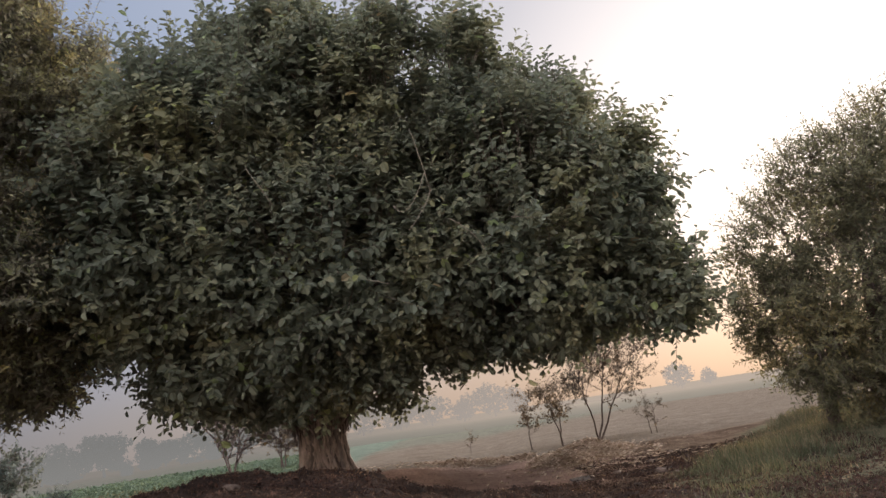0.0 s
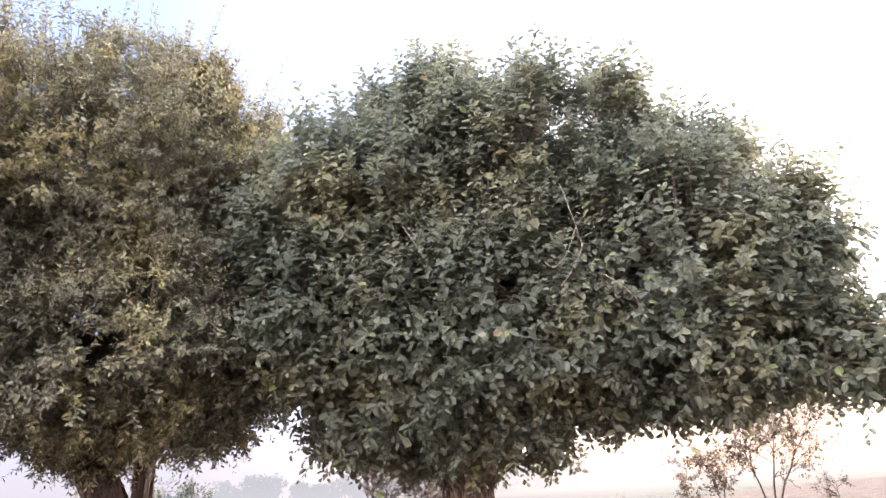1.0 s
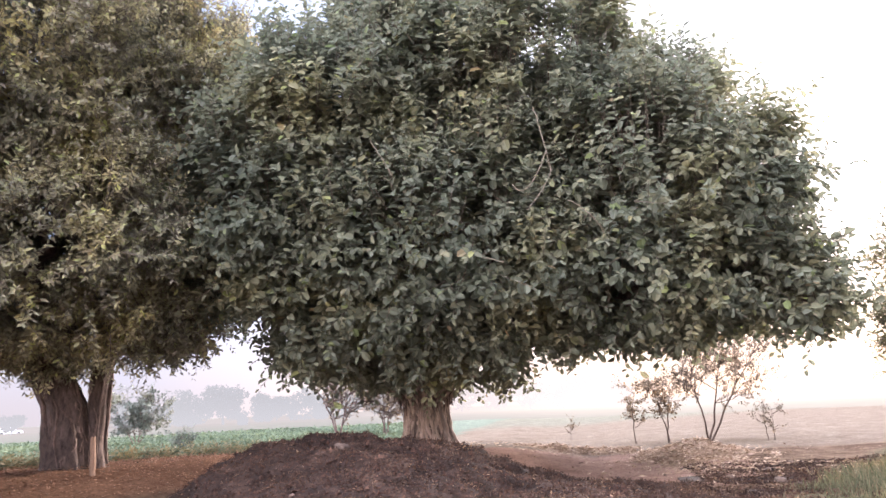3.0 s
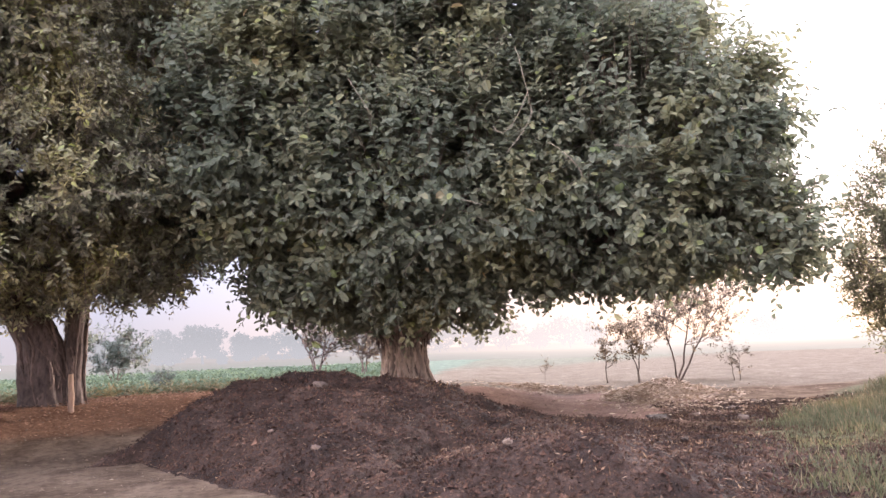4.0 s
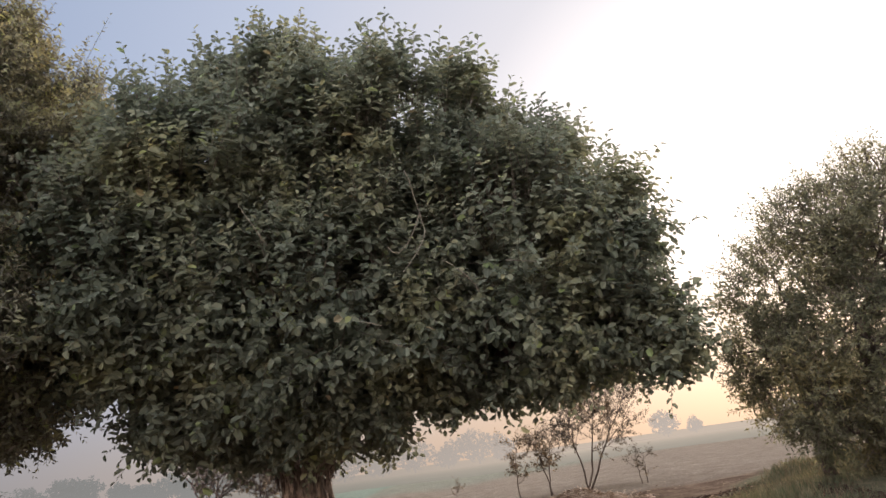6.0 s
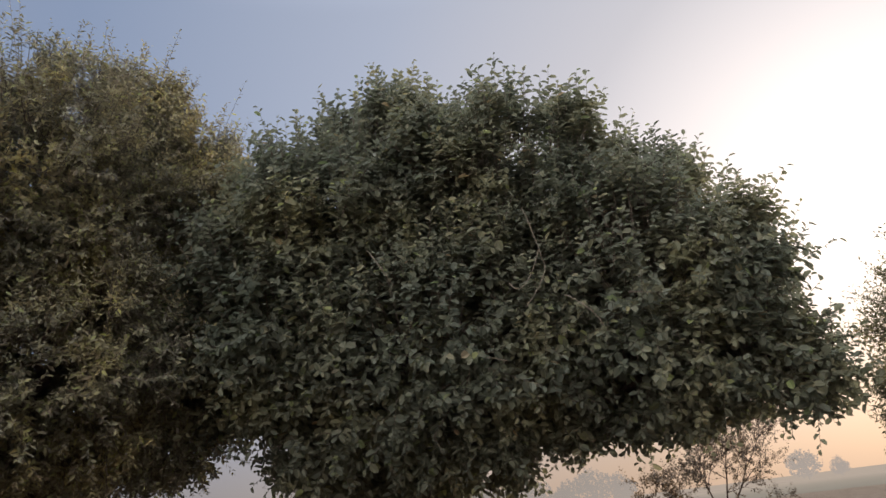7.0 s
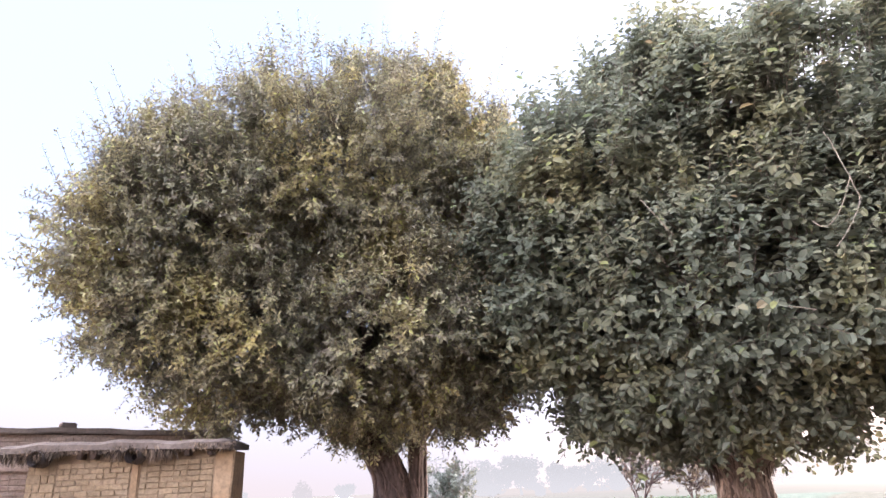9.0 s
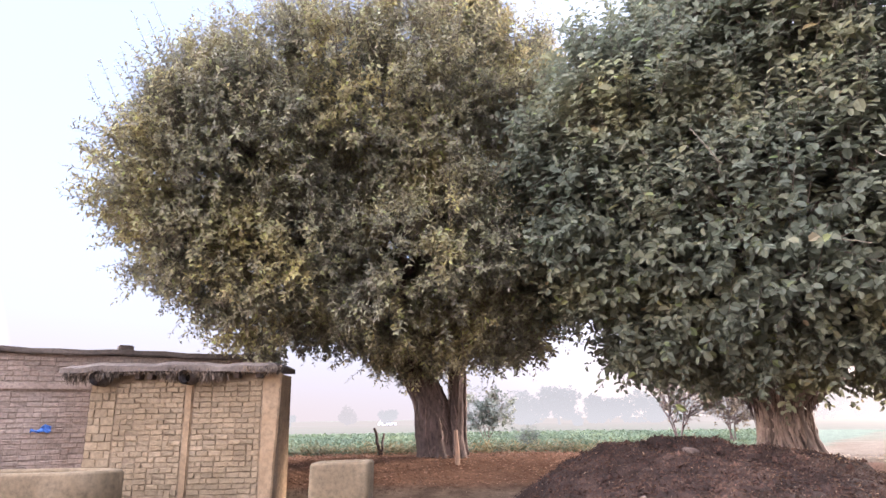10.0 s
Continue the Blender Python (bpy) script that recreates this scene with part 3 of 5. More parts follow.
RIGHT_LOBES = [
    (6.5, 11.8, 3.7, 0.95, 0.95, 0.9), (7.5, 11.5, 4.5, 1.0, 1.0, 0.95), (8.5, 11.2, 4.9, 1.1, 1.1, 1.0), (5.95, 11.8, 2.45, 0.65, 0.8, 0.5), (6.5, 11.8, 1.75, 0.85, 0.9, 0.75),
    (7.5, 11.6, 2.7, 1.3, 1.2, 1.2), (8.7, 11.4, 3.3, 1.5, 1.4, 1.5), (8.0, 11.6, 1.5, 1.2, 1.0, 0.85), (9.8, 11.8, 4.0, 1.7, 1.5, 1.7), (7.1, 12.0, 1.0, 0.8, 0.8, 0.45), (8.4, 11.8, 0.95, 1.0, 0.9, 0.5), (5.95, 11.8, 1.95, 0.4, 0.5, 0.25), (6.55, 11.9, 1.05, 0.5, 0.5, 0.35),
]


def crown_part(tree, name, lobes, count, rng, material, twig_material, **how):
    inner, depth, seed, relief = how.pop("inner", 0.25), how.pop("depth", 0.3), how.pop("seed", 1), how.pop("relief", 1.0)
    fan, reach = how.pop("fan", 0), how.pop("reach", 0.3)
    p, d = crown_shoots(lobes, count, rng, inner, depth, seed, relief, how.pop("gaps", 0.88))
    if fan:
        p, d = clump_shoots(p, d, rng, fan, reach)
    leaves, twigs = dress(p, d, rng, **how)
    crown = mesh_part(name, raw_mesh(name, *leaves), material, tree)
    tagged(crown, kind="stuff")
    tw = mesh_part("twig_mass", raw_mesh("twig_mass", *twigs), twig_material, tree)
    tagged(tw, kind="stuff")
    return crown


def single_leaves(tree, crown, lobes, count, size, ratio, material, rng, seed):
    """The outermost leaves that hang towards the yard, one by one."""
    shapes = []
    for q in range(4):
        z = np.zeros((1, 3))
        v, f = leaf_faces(z, np.array([[0.0, 1.0, -0.15]]), np.array([[0.0, 0.1, 1.0]]), np.ones(1), np.full(1, ratio * (0.85 + 0.1 * q)), 0.2 + 0.08 * q)
        me = raw_mesh("leaf", v, f)
        me.materials.append(material)
        shapes.append(me)
    p, d = crown_shoots(lobes, count * 8, rng, 0.0, 0.03, seed, 0.65, 0.8)
    face = unit(-p * [1, 1, 0])
    front = np.where((d * face).sum(1) > 0.35)[0][:count]
    for k in front:
        o = new("leaf", shapes[int(rng.integers(4))])
        o.parent = crown
        w = size * float(rng.uniform(0.8, 1.25))
        yaw = math.atan2(d[k][1], d[k][0]) - math.pi / 2 + float(rng.normal(0, 0.8))
        o.matrix_basis = Matrix.LocRotScale(Vector(p[k] + d[k] * 0.3), Euler((float(rng.normal(-0.5, 0.35)), float(rng.normal(0, 0.3)), yaw)), (w, w, w))


def limbs_part(tree, starts, lobes, rng, material, radius=0.2, extra=3):
    """Boughs from the trunk's head into every part of the crown, with side branches; each bough a mesh of its own."""
    for lobe in lobes:
        c, r = np.array(lobe[:3]), np.array(lobe[3:6])
        if r.max() < 0.7:
            continue
        s = min(starts, key=lambda q: np.linalg.norm(np.array(q) - c))
        line = limb_line(s, c, rng, 9, 0.25, 0.06)
        w = radius * rng.uniform(0.7, 1.1)
        pieces = [tube(line, np.linspace(w, w * 0.3, 9), 7, 0.12, rng)]
        for _ in range(extra):
            k = rng.integers(4, 9)
            tip = c + unit(rng.normal(0, 1, 3)) * r * 0.85
            pieces.append(tube(limb_line(line[k], tip, rng, 7, 0.3), np.linspace(w * 0.35, 0.012, 7), 5, 0.1, rng))
        mesh_part("bough", raw_mesh("bough", *join(pieces), True), material, tree)


def build_main_tree():
    """Broad old tree whose short trunk is sheathed in grown-together aerial roots."""
    rng = np.random.default_rng(11)
    bx, by = -3.16, 14.95
    bz = ground_z(bx, by)
    tree = thing("banyan_tree", "broad spreading tree with a thick root-sheathed trunk behind a soil heap", "tree")

    def girth(z, ang):
        """Radius of the root-clad trunk: waisted, skirted at the foot, widening into the crown like a sheaf."""
        skirt = (0.30 + 0.42 * np.maximum(np.cos(ang + 0.35), 0) ** 2) * np.exp(-(z + 0.1) / 0.32)
        return 0.44 + skirt + 0.62 * smooth(1.0, 1.75, z) ** 1.3 + 0.35 * smooth(1.6, 2.4, z)

    rings, sides = 48, 160
    zs = np.linspace(-0.15, 2.5, rings)
    ang = np.linspace(0, 2 * np.pi, sides, endpoint=False)
    v = []
    for z in zs:
        twist = 0.16 * np.sin(z * 1.7)
        flute = 0.12 * np.abs(np.sin(ang * 4.5 + twist * 3 + 0.7 * np.sin(ang * 3))) + 0.08 * np.abs(np.sin(ang * 9.5 + 1.3 - twist * 4 + 0.5 * np.sin(ang * 5))) + 0.04 * np.sin(ang * 3 + 0.7) - 0.12
        ring_ = np.stack([np.cos(ang) * 2.2, np.sin(ang) * 2.2, np.full(sides, z * 0.9)], 1)
        r = girth(z, ang) * (1 + flute + 0.05 * lump_noise(ring_, 1.5, 36) + 0.04 * lump_noise(ring_, 4.0, 37))
        v.append(np.stack([bx + 0.018 * z + r * np.cos(ang), by - 0.06 * z + r * np.sin(ang) * 0.92, np.full(sides, bz + z)], 1))
    v = np.concatenate(v)
    i, j = np.meshgrid(np.arange(rings - 1), np.arange(sides), indexing="ij")
    k = (j + 1) % sides
    f = np.stack([i * sides + j, i * sides + k, (i + 1) * sides + k, (i + 1) * sides + j], -1).reshape(-1, 4)
    mesh_part("trunk", raw_mesh("trunk", v, f, True), M_TRUNK, tree, "fluted grey-brown trunk of fused roots")
    # ropy roots that cling to the trunk, cross, fork and run out at the foot
    pieces = []
    n = 22
    for q in range(150):
        a = rng.uniform(0, 6.283)
        head, foot = rng.uniform(0.9, 1.9), rng.choice([-0.12, -0.12, -0.1, 0.15, 0.45, 0.7])
        z = np.linspace(head, foot, n)
        sway = np.interp(np.linspace(0, 5, n), np.arange(6), rng.normal(0, 0.085, 6)) + rng.normal(0, 0.12) * np.linspace(-1, 1, n)
        aa = a + sway + rng.normal(0, 0.008, n)
        w = rng.choice([0.014, 0.02, 0.028, 0.04, 0.052], p=[0.25, 0.28, 0.22, 0.16, 0.09])
        rr = girth(z, aa) * rng.uniform(1.0, 1.07) + w * 0.4 + rng.normal(0, 0.006, n)
        pts = np.stack([bx + 0.018 * z + rr * np.cos(aa), by - 0.06 * z + rr * 0.92 * np.sin(aa), bz + z], 1)
        pieces.append(tube(pts, w * np.linspace(0.8, 1.1, n) * rng.uniform(0.8, 1.2, n), 6, 0.2, rng))
    tagged(mesh_part("root_sheath", raw_mesh("root_sheath", *join(pieces), True), M_ROOT, tree, "pale ropy clinging roots"), kind="stuff")
    # loose root strands hanging from the lowest boughs round the neck
    pieces = []
    for q in range(520):
        a, out_ = rng.uniform(0, 6.283), rng.uniform(0.5, 1.05)
        top_z = rng.uniform(1.5, 2.4)
        low = 1.0 + 0.62 * smooth(0.5, 0.95, out_) + rng.normal(0, 0.09)
        if low > top_z - 0.1:
            continue
        z = np.linspace(top_z, low, 7)
        rr = out_ * np.linspace(1.05, 0.97, 7) + rng.normal(0, 0.012, 7)
        aa = a + rng.normal(0, 0.06) * np.linspace(0, 1, 7) + rng.normal(0, 0.01, 7)
        pts = np.stack([bx + rr * np.cos(aa), by - 0.1 + rr * 0.92 * np.sin(aa), bz + z], 1)
        pieces.append(tube(pts, np.linspace(1.0, 0.5, 7) * rng.uniform(0.006, 0.02), 4, 0.2, rng))
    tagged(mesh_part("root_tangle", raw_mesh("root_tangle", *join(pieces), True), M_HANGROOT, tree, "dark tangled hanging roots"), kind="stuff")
    head = [(bx + 0.5 * math.cos(t), by - 0.15 + 0.5 * math.sin(t), bz + 2.3) for t in np.linspace(0, 6.28, 9)[:-1]]
    limbs_part(tree, head, MAIN_LOBES, rng, M_BARK, 0.24)
    crown = crown_part(tree, "crown", MAIN_LOBES, 2850, rng, M_LEAF_BIG, M_TWIG, inner=0.3, depth=0.2, per=9, leaf=0.15, ratio=0.6, shoot=0.5, up=0.75, seed=3, relief=0.65, gaps=0.8,
                       fan=10, reach=0.36, face=(0.35, 0.85, 0.4, 0.33), flat=0.75, lean=0.2)
    single_leaves(tree, crown, MAIN_LOBES[:11], 280, 0.17, 0.62, M_LEAF_BIG, rng, 3)
    # long shoots that stand out above the crown
    top = [l for l in MAIN_LOBES if l[2] + l[5] > 6.5]
    p, d = crown_shoots(top, 1700, rng, 0.0, 0.06, 3, 0.65, 0.8)
    up = d[:, 2] > 0.15
    leaves, twigs = dress(p[up], d[up], rng, 14, 0.16, 0.5, 1.0, up=1.9, face=(0.3, 1.0, 0.1, 0.25), flat=0.8, lean=0.18, every=1, stout=0.9)
    tagged(mesh_part("top_foliage", raw_mesh("top_foliage", *leaves), M_LEAF_BIG, tree), kind="stuff")
    tagged(mesh_part("top_twig_mass", raw_mesh("top_twig_mass", *twigs), M_TWIG, tree), kind="stuff")
    # leafy shoots that stand up or hang out of the front
    low = [l for l in MAIN_LOBES if l[1] < 12.5]
    p, d = crown_shoots(low, 1900, rng, 0.0, 0.04, 3, 0.65, 0.8)
    front = d[:, 1] < -0.25
    leaves, twigs = dress(p[front], d[front], rng, 13, 0.16, 0.6, 0.85, up=0.85, face=(0.2, 0.8, 0.5, 0.35), lean=0.3, every=1)
    hang = crown_shoots(low, 500, rng, 0.0, 0.04, 3, 0.65, 0.8)
    down = hang[1][:, 1] < -0.3
    drooping, tails = dress(hang[0][down], hang[1][down], rng, 10, 0.16, 0.62, 0.6, up=-0.3, face=(0.2, 0.6, 0.7, 0.35), lean=0.4, every=1)
    leaves, twigs = join([leaves, drooping]), join([twigs, tails])
    tagged(mesh_part("front_foliage", raw_mesh("front_foliage", *leaves), M_LEAF_BIG, tree), kind="stuff")
    tagged(mesh_part("front_twig_mass", raw_mesh("front_twig_mass", *twigs), M_TWIG, tree), kind="stuff")
    # bare pale vines looping out of the front
    for a, b, c in (((0.05, 9.5, 5.2), (-0.3, 9.1, 4.2), (-0.5, 9.5, 4.7)), ((0.1, 9.5, 4.9), (0.02, 9.2, 4.5), (-0.3, 9.1, 4.15)),
                    ((-0.1, 9.6, 6.0), (0.0, 9.2, 5.4), (0.1, 9.4, 4.8)), ((-2.7, 9.3, 5.6), (-2.5, 8.9, 5.3), (-2.3, 9.3, 4.9)),
                    ((0.3, 9.6, 4.4), (0.65, 9.2, 4.1), (0.8, 9.4, 3.7)), ((-1.6, 9.6, 3.9), (-1.2, 9.2, 3.6), (-0.7, 9.3, 3.45))):
        a, b, c = map(np.array, (a, b, c))
        t = np.linspace(0, 1, 14)[:, None]
        line = a * (1 - t) ** 2 + b * 2 * t * (1 - t) + c * t ** 2
        mesh_part("vine", raw_mesh("vine", *tube(line + rng.normal(0, 0.005, line.shape), np.full(14, 0.0065), 5), True), M_VINE, tree, "bare pale vine")
    return tree


def build_left_tree():
    """Round-headed tree with two stems from one root and small yellowing leaves."""
    rng = np.random.default_rng(23)
    tree = thing("fig_tree", "round-headed tree with twin stems and small yellowing leaves on a bank", "tree")
    fx, fy = -9.3, 11.5
    fz = ground_z(fx, fy)
    ux, uy = 0.78, 0.63

    def stem(o0, o1, o2, z1, z2, w0, w1, w2, sides=96):
        n = 44
        z = np.linspace(-0.15, z2, n)
        off = np.interp(z, [-0.15, z1, z2], [o0, o1, o2])
        w = np.interp(z, [-0.15, z1, z2], [w0, w1, w2]) + 0.16 * np.exp(-(z + 0.15) / 0.2)
        ang = np.linspace(0, 2 * np.pi, sides, endpoint=False)
        v_ = []
        for q in range(n):
            drift = 0.35 * math.sin(z[q] * 1.3 + o0 * 5)
            fl = 0.13 * np.abs(np.sin(ang * 2.5 + drift * 2 + o0 * 3)) + 0.05 * np.sin(ang * 5 + 1 - drift * 4 + 0.8 * np.sin(z[q] * 2.1)) + 0.015 * np.sin(ang * 19 - z[q] * 3.7) - 0.08
            fl = fl + 0.03 * math.sin(z[q] * 4.1 + o0 * 9)
            ring_ = np.stack([np.cos(ang) * 2.2, np.sin(ang) * 2.2, np.full(sides, z[q] * 0.55 + o0 * 7)], 1)
            r = w[q] * (1 + fl * 0.95 + 0.06 * lump_noise(ring_, 1.3, 33) + 0.045 * lump_noise(ring_ * [1, 1, 2], 3.0, 34) + 0.025 * lump_noise(ring_ * [1, 1, 4], 6.0, 35))
            along, deep = off[q] + r * np.cos(ang), r * np.sin(ang)
            v_.append(np.stack([fx + ux * along - uy * deep, fy + uy * along + ux * deep, np.full(sides, fz + z[q])], 1))
        i, j = np.meshgrid(np.arange(n - 1), np.arange(sides), indexing="ij")
        k = (j + 1) % sides
        return np.concatenate(v_), np.stack([i * sides + j, i * sides + k, (i + 1) * sides + k, (i + 1) * sides + j], -1).reshape(-1, 4)

    mesh_part("trunk", raw_mesh("trunk", *stem(-0.12, -0.28, -1.25, 1.15, 3.2, 0.38, 0.37, 0.38), True), M_BARK, tree, "thick ridged brown stem")
    mesh_part("second_trunk", raw_mesh("second_trunk", *stem(0.27, 0.3, 0.36, 1.2, 3.2, 0.2, 0.175, 0.16), True), M_BARK, tree, "slimmer upright stem")
    ridges = []
    for o0, o1, o2, z1, w0, w1, w2, count in ((-0.12, -0.28, -1.25, 1.15, 0.38, 0.37, 0.38, 34), (0.27, 0.3, 0.36, 1.2, 0.2, 0.175, 0.16, 17)):
        for q in range(count):
            n = 20
            head_z = rng.uniform(0.8, 3.1)
            z = np.linspace(rng.choice([-0.12, -0.12, 0.3, 0.9]), head_z, n) if head_z > 1.2 else np.linspace(-0.12, head_z, n)
            off = np.interp(z, [-0.15, z1, 3.2], [o0, o1, o2])
            w = np.interp(z, [-0.15, z1, 3.2], [w0, w1, w2]) + 0.16 * np.exp(-(z + 0.15) / 0.2)
            aa = rng.uniform(0, 6.283) + np.interp(np.linspace(0, 5, n), np.arange(6), rng.normal(0, 0.16, 6))
            thick = rng.choice([0.014, 0.022, 0.032, 0.042])
            r = w * 1.02 + rng.normal(0, 0.006, n)
            along, deep = off + r * np.cos(aa), r * np.sin(aa)
            pts = np.stack([fx + ux * along - uy * deep, fy + uy * along + ux * deep, fz + z], 1)
            ridges.append(tube(pts, thick * np.sin(np.linspace(0.25, 2.9, n)) * rng.uniform(0.7, 1.25, n), 6, 0.3, rng))
    tagged(mesh_part("bark_ridging", raw_mesh("bark_ridging", *join(ridges), True), M_BARKRIDGE, tree, "rough paler ridges of bark"), kind="stuff")
    head = [(fx - 1.1 * ux, fy - 1.1 * uy, fz + 3.0), (fx + 0.35 * ux, fy + 0.35 * uy, fz + 3.0)]
    limbs_part(tree, head, LEFT_LOBES, rng, M_BARK, 0.2)
    crown_part(tree, "crown", LEFT_LOBES, 2950, rng, M_LEAF_SMALL, M_TWIG, inner=0.46, depth=0.2, per=13, leaf=0.118, ratio=0.44, shoot=0.4, up=0.35, broad=False, seed=8, relief=0.75, gaps=0.65,
               fan=11, reach=0.33, face=(0.4, 0.75, 0.45, 0.4), lean=0.22)
    p, d = crown_shoots(LEFT_LOBES, 1500, rng, 0.0, 0.05, 8, 0.9)
    leaves, twigs = dress(p, d, rng, 15, 0.11, 0.42, 0.62, up=0.4, broad=False, face=(0.3, 0.9, 0.2, 0.3), flat=0.8, lean=0.2)
    tagged(mesh_part("outer_foliage", raw_mesh("outer_foliage", *leaves), M_LEAF_SMALL, tree), kind="stuff")
    tagged(mesh_part("outer_twig_mass", raw_mesh("outer_twig_mass", *twigs), M_TWIG, tree), kind="stuff")
    # long sprigs that break the round outline at the top
    p, d = crown_shoots(LEFT_LOBES, 700, rng, 0.0, 0.03, 8, 0.75, 0.95)
    high = d[:, 2] > 0.15
    leaves, twigs = dress(p[high], d[high], rng, 20, 0.11, 0.42, 1.15, up=0.9, broad=False, face=(0.3, 0.9, 0.2, 0.3), flat=0.8, lean=0.15, every=1)
    tagged(mesh_part("top_foliage", raw_mesh("top_foliage", *leaves), M_LEAF_SMALL, tree), kind="stuff")
    tagged(mesh_part("top_twig_mass", raw_mesh("top_twig_mass", *twigs), M_TWIG, tree), kind="stuff")
    # sprays that hang out of the side towards the yard
    p, d = crown_shoots(LEFT_LOBES, 2600, rng, 0.0, 0.04, 9, 0.75, 0.5)
    p, d = p[(d * unit(-p * [1, 1, 0])).sum(1) > 0.3], d[(d * unit(-p * [1, 1, 0])).sum(1) > 0.3]
    leaves, twigs = dress(p, d, rng, 16, 0.12, 0.42, 0.5, up=0.1, broad=False, face=(0.3, 0.7, 0.6, 0.35), lean=0.3)
    tagged(mesh_part("front_foliage", raw_mesh("front_foliage", *leaves), M_LEAF_SMALL, tree), kind="stuff")
    tagged(mesh_part("front_twig_mass", raw_mesh("front_twig_mass", *twigs), M_TWIG, tree), kind="stuff")
    return tree


def build_right_tree():
    """Feathery tree on the grassy bank."""
    rng = np.random.default_rng(31)
    tree = thing("acacia_tree", "feathery backlit tree with slender stems on a grassy bank", "tree")
    head = []
    for x, y, lean, w in ((7.1, 13.1, -0.25, 0.12), (7.75, 12.8, 0.2, 0.16), (9.2, 13.0, 0.2, 0.15)):
        z = ground_z(x, y)
        line = limb_line((x, y, z - 0.1), (x + lean, y - 0.7, z + 2.6), rng, 10, 0.12)
        mesh_part("trunk", raw_mesh("trunk", *tube(line, np.linspace(w, w * 0.55, 10), 10, 0.1, rng), True), M_BARK, tree)
        head.append(tuple(line[-1]))
    limbs_part(tree, head, RIGHT_LOBES, rng, M_BARK, 0.09, 5)
    crown_part(tree, "crown", RIGHT_LOBES, 7200, rng, M_LEAF_FEATHER, M_TWIG, inner=0.2, depth=0.3, per=13, leaf=0.10, ratio=0.36, shoot=0.42, up=0.25, broad=False, seed=14)
    return tree


build_main_tree()
build_left_tree()
build_right_tree()


# ---- saplings and small trees ----
def small_tree(name, label, at, height, stems, rng, leaf_mat, leaf, leafy, spread, group="", bark=None, fork=0.35, slim=True, per=8, twigs=2, stout=1.0):
    """A slight tree: crooked stems, two orders of branches, sparse leaves."""
    x, y = at
    z = ground_z(x, y)
    tree = thing(name, label, "tree", group)
    tips, dirs, wood = [], [], []
    for lean in stems:
        foot = np.array([x + rng.normal(0, 0.06), y + rng.normal(0, 0.06), z - 0.08])
        head = foot + np.array([lean * height, rng.normal(0, 0.06) * height, height * rng.uniform(0.85, 1.0)])
        line = limb_line(foot, head, rng, 10, 0.16)
        w = 0.007 + 0.0095 * height
        mesh_part("trunk", raw_mesh("trunk", *tube(line, np.linspace(w, w * 0.25, 10), 7, 0.1, rng), True), bark or M_SAPWOOD, tree)
        for k in range(3, 10):
            for _ in range(2 if height > 1.6 else 1):
                if k / 10 < fork:
                    continue
                d = unit(np.array([rng.normal(0, 1), rng.normal(0, 1), 0.75]))
                tip = line[k] + d * spread * rng.uniform(0.5, 1.0) * (1.15 - 0.5 * abs(k / 10 - 0.55))
                br = limb_line(line[k], tip, rng, 6, 0.25)
                wood.append(tube(br, np.linspace(w * 0.4 * stout, 0.004 * stout, 6), 4))
                for q in (2, 3, 4, 5):
                    for _ in range(twigs):
                        d2 = unit(d + rng.normal(0, 0.7, 3))
                        t2 = br[q] + d2 * spread * 0.32 * rng.uniform(0.5, 1.1)
                        wood.append(tube(limb_line(br[q], t2, rng, 4, 0.25), np.linspace(w * 0.16 * stout, 0.003 * stout, 4), 3))
                        tips.append((br[q] + t2) / 2)
                        dirs.append(d2)
                        tips.append(t2)
                        dirs.append(d2)
    tagged(mesh_part("branchwork", raw_mesh("branchwork", *join(wood), True), bark or M_SAPWOOD, tree), kind="stuff")
    tips, dirs = np.array(tips), np.array(dirs)
    keep = rng.random(len(tips)) < leafy
    if keep.any():
        leaves, _ = dress(tips[keep], dirs[keep], rng, per, leaf, 0.5, 0.24, up=0.2, broad=not slim)
        tagged(mesh_part("foliage", raw_mesh("foliage", *leaves), leaf_mat, tree), kind="stuff")
    return tree


rng = np.random.default_rng(41)
SAP = "saplings by the straw pile"
small_tree("sapling", "thin young tree with few leaves beside a field", (2.05, 21.0), 1.6, (0.05,), rng, M_LEAF_SPARSE, 0.1, 0.6, 0.5, SAP, fork=0.3)
small_tree("sapling", "leafy young tree with dark leaves beside a field", (2.95, 20.9), 1.9, (-0.16, 0.12), rng, M_LEAF_SPARSE, 0.1, 0.6, 0.65, SAP, per=7)
small_tree("sapling", "tallest young tree with two spreading stems", (4.0, 20.7), 3.0, (-0.13, 0.25, 0.6), rng, M_LEAF_SPARSE, 0.07, 0.8, 1.6, SAP, fork=0.4, per=10, twigs=4)
small_tree("sapling", "low thin shoot with few leaves beside a field", (5.6, 20.4), 1.05, (0.05, -0.06), rng, M_LEAF_SPARSE, 0.07, 0.25, 0.32, SAP)
small_tree("bare_tree", "nearly leafless small tree at the edge of a crop field", (-9.7, 27.4), 3.5, (-0.38, -0.14, 0.08, 0.34), rng, M_LEAF_SPARSE, 0.09, 0.42, 1.5, "bare trees", bark=M_BAREWOOD, twigs=4, fork=0.3, stout=2.0)
small_tree("bare_tree", "small tree with sparse yellow-brown leaves at a field", (-7.8, 28.0), 2.9, (-0.2, -0.02, 0.15), rng, M_LEAF_SPARSE, 0.1, 0.5, 1.2, "bare trees", bark=M_BAREWOOD, twigs=4, fork=0.3, stout=1.8)
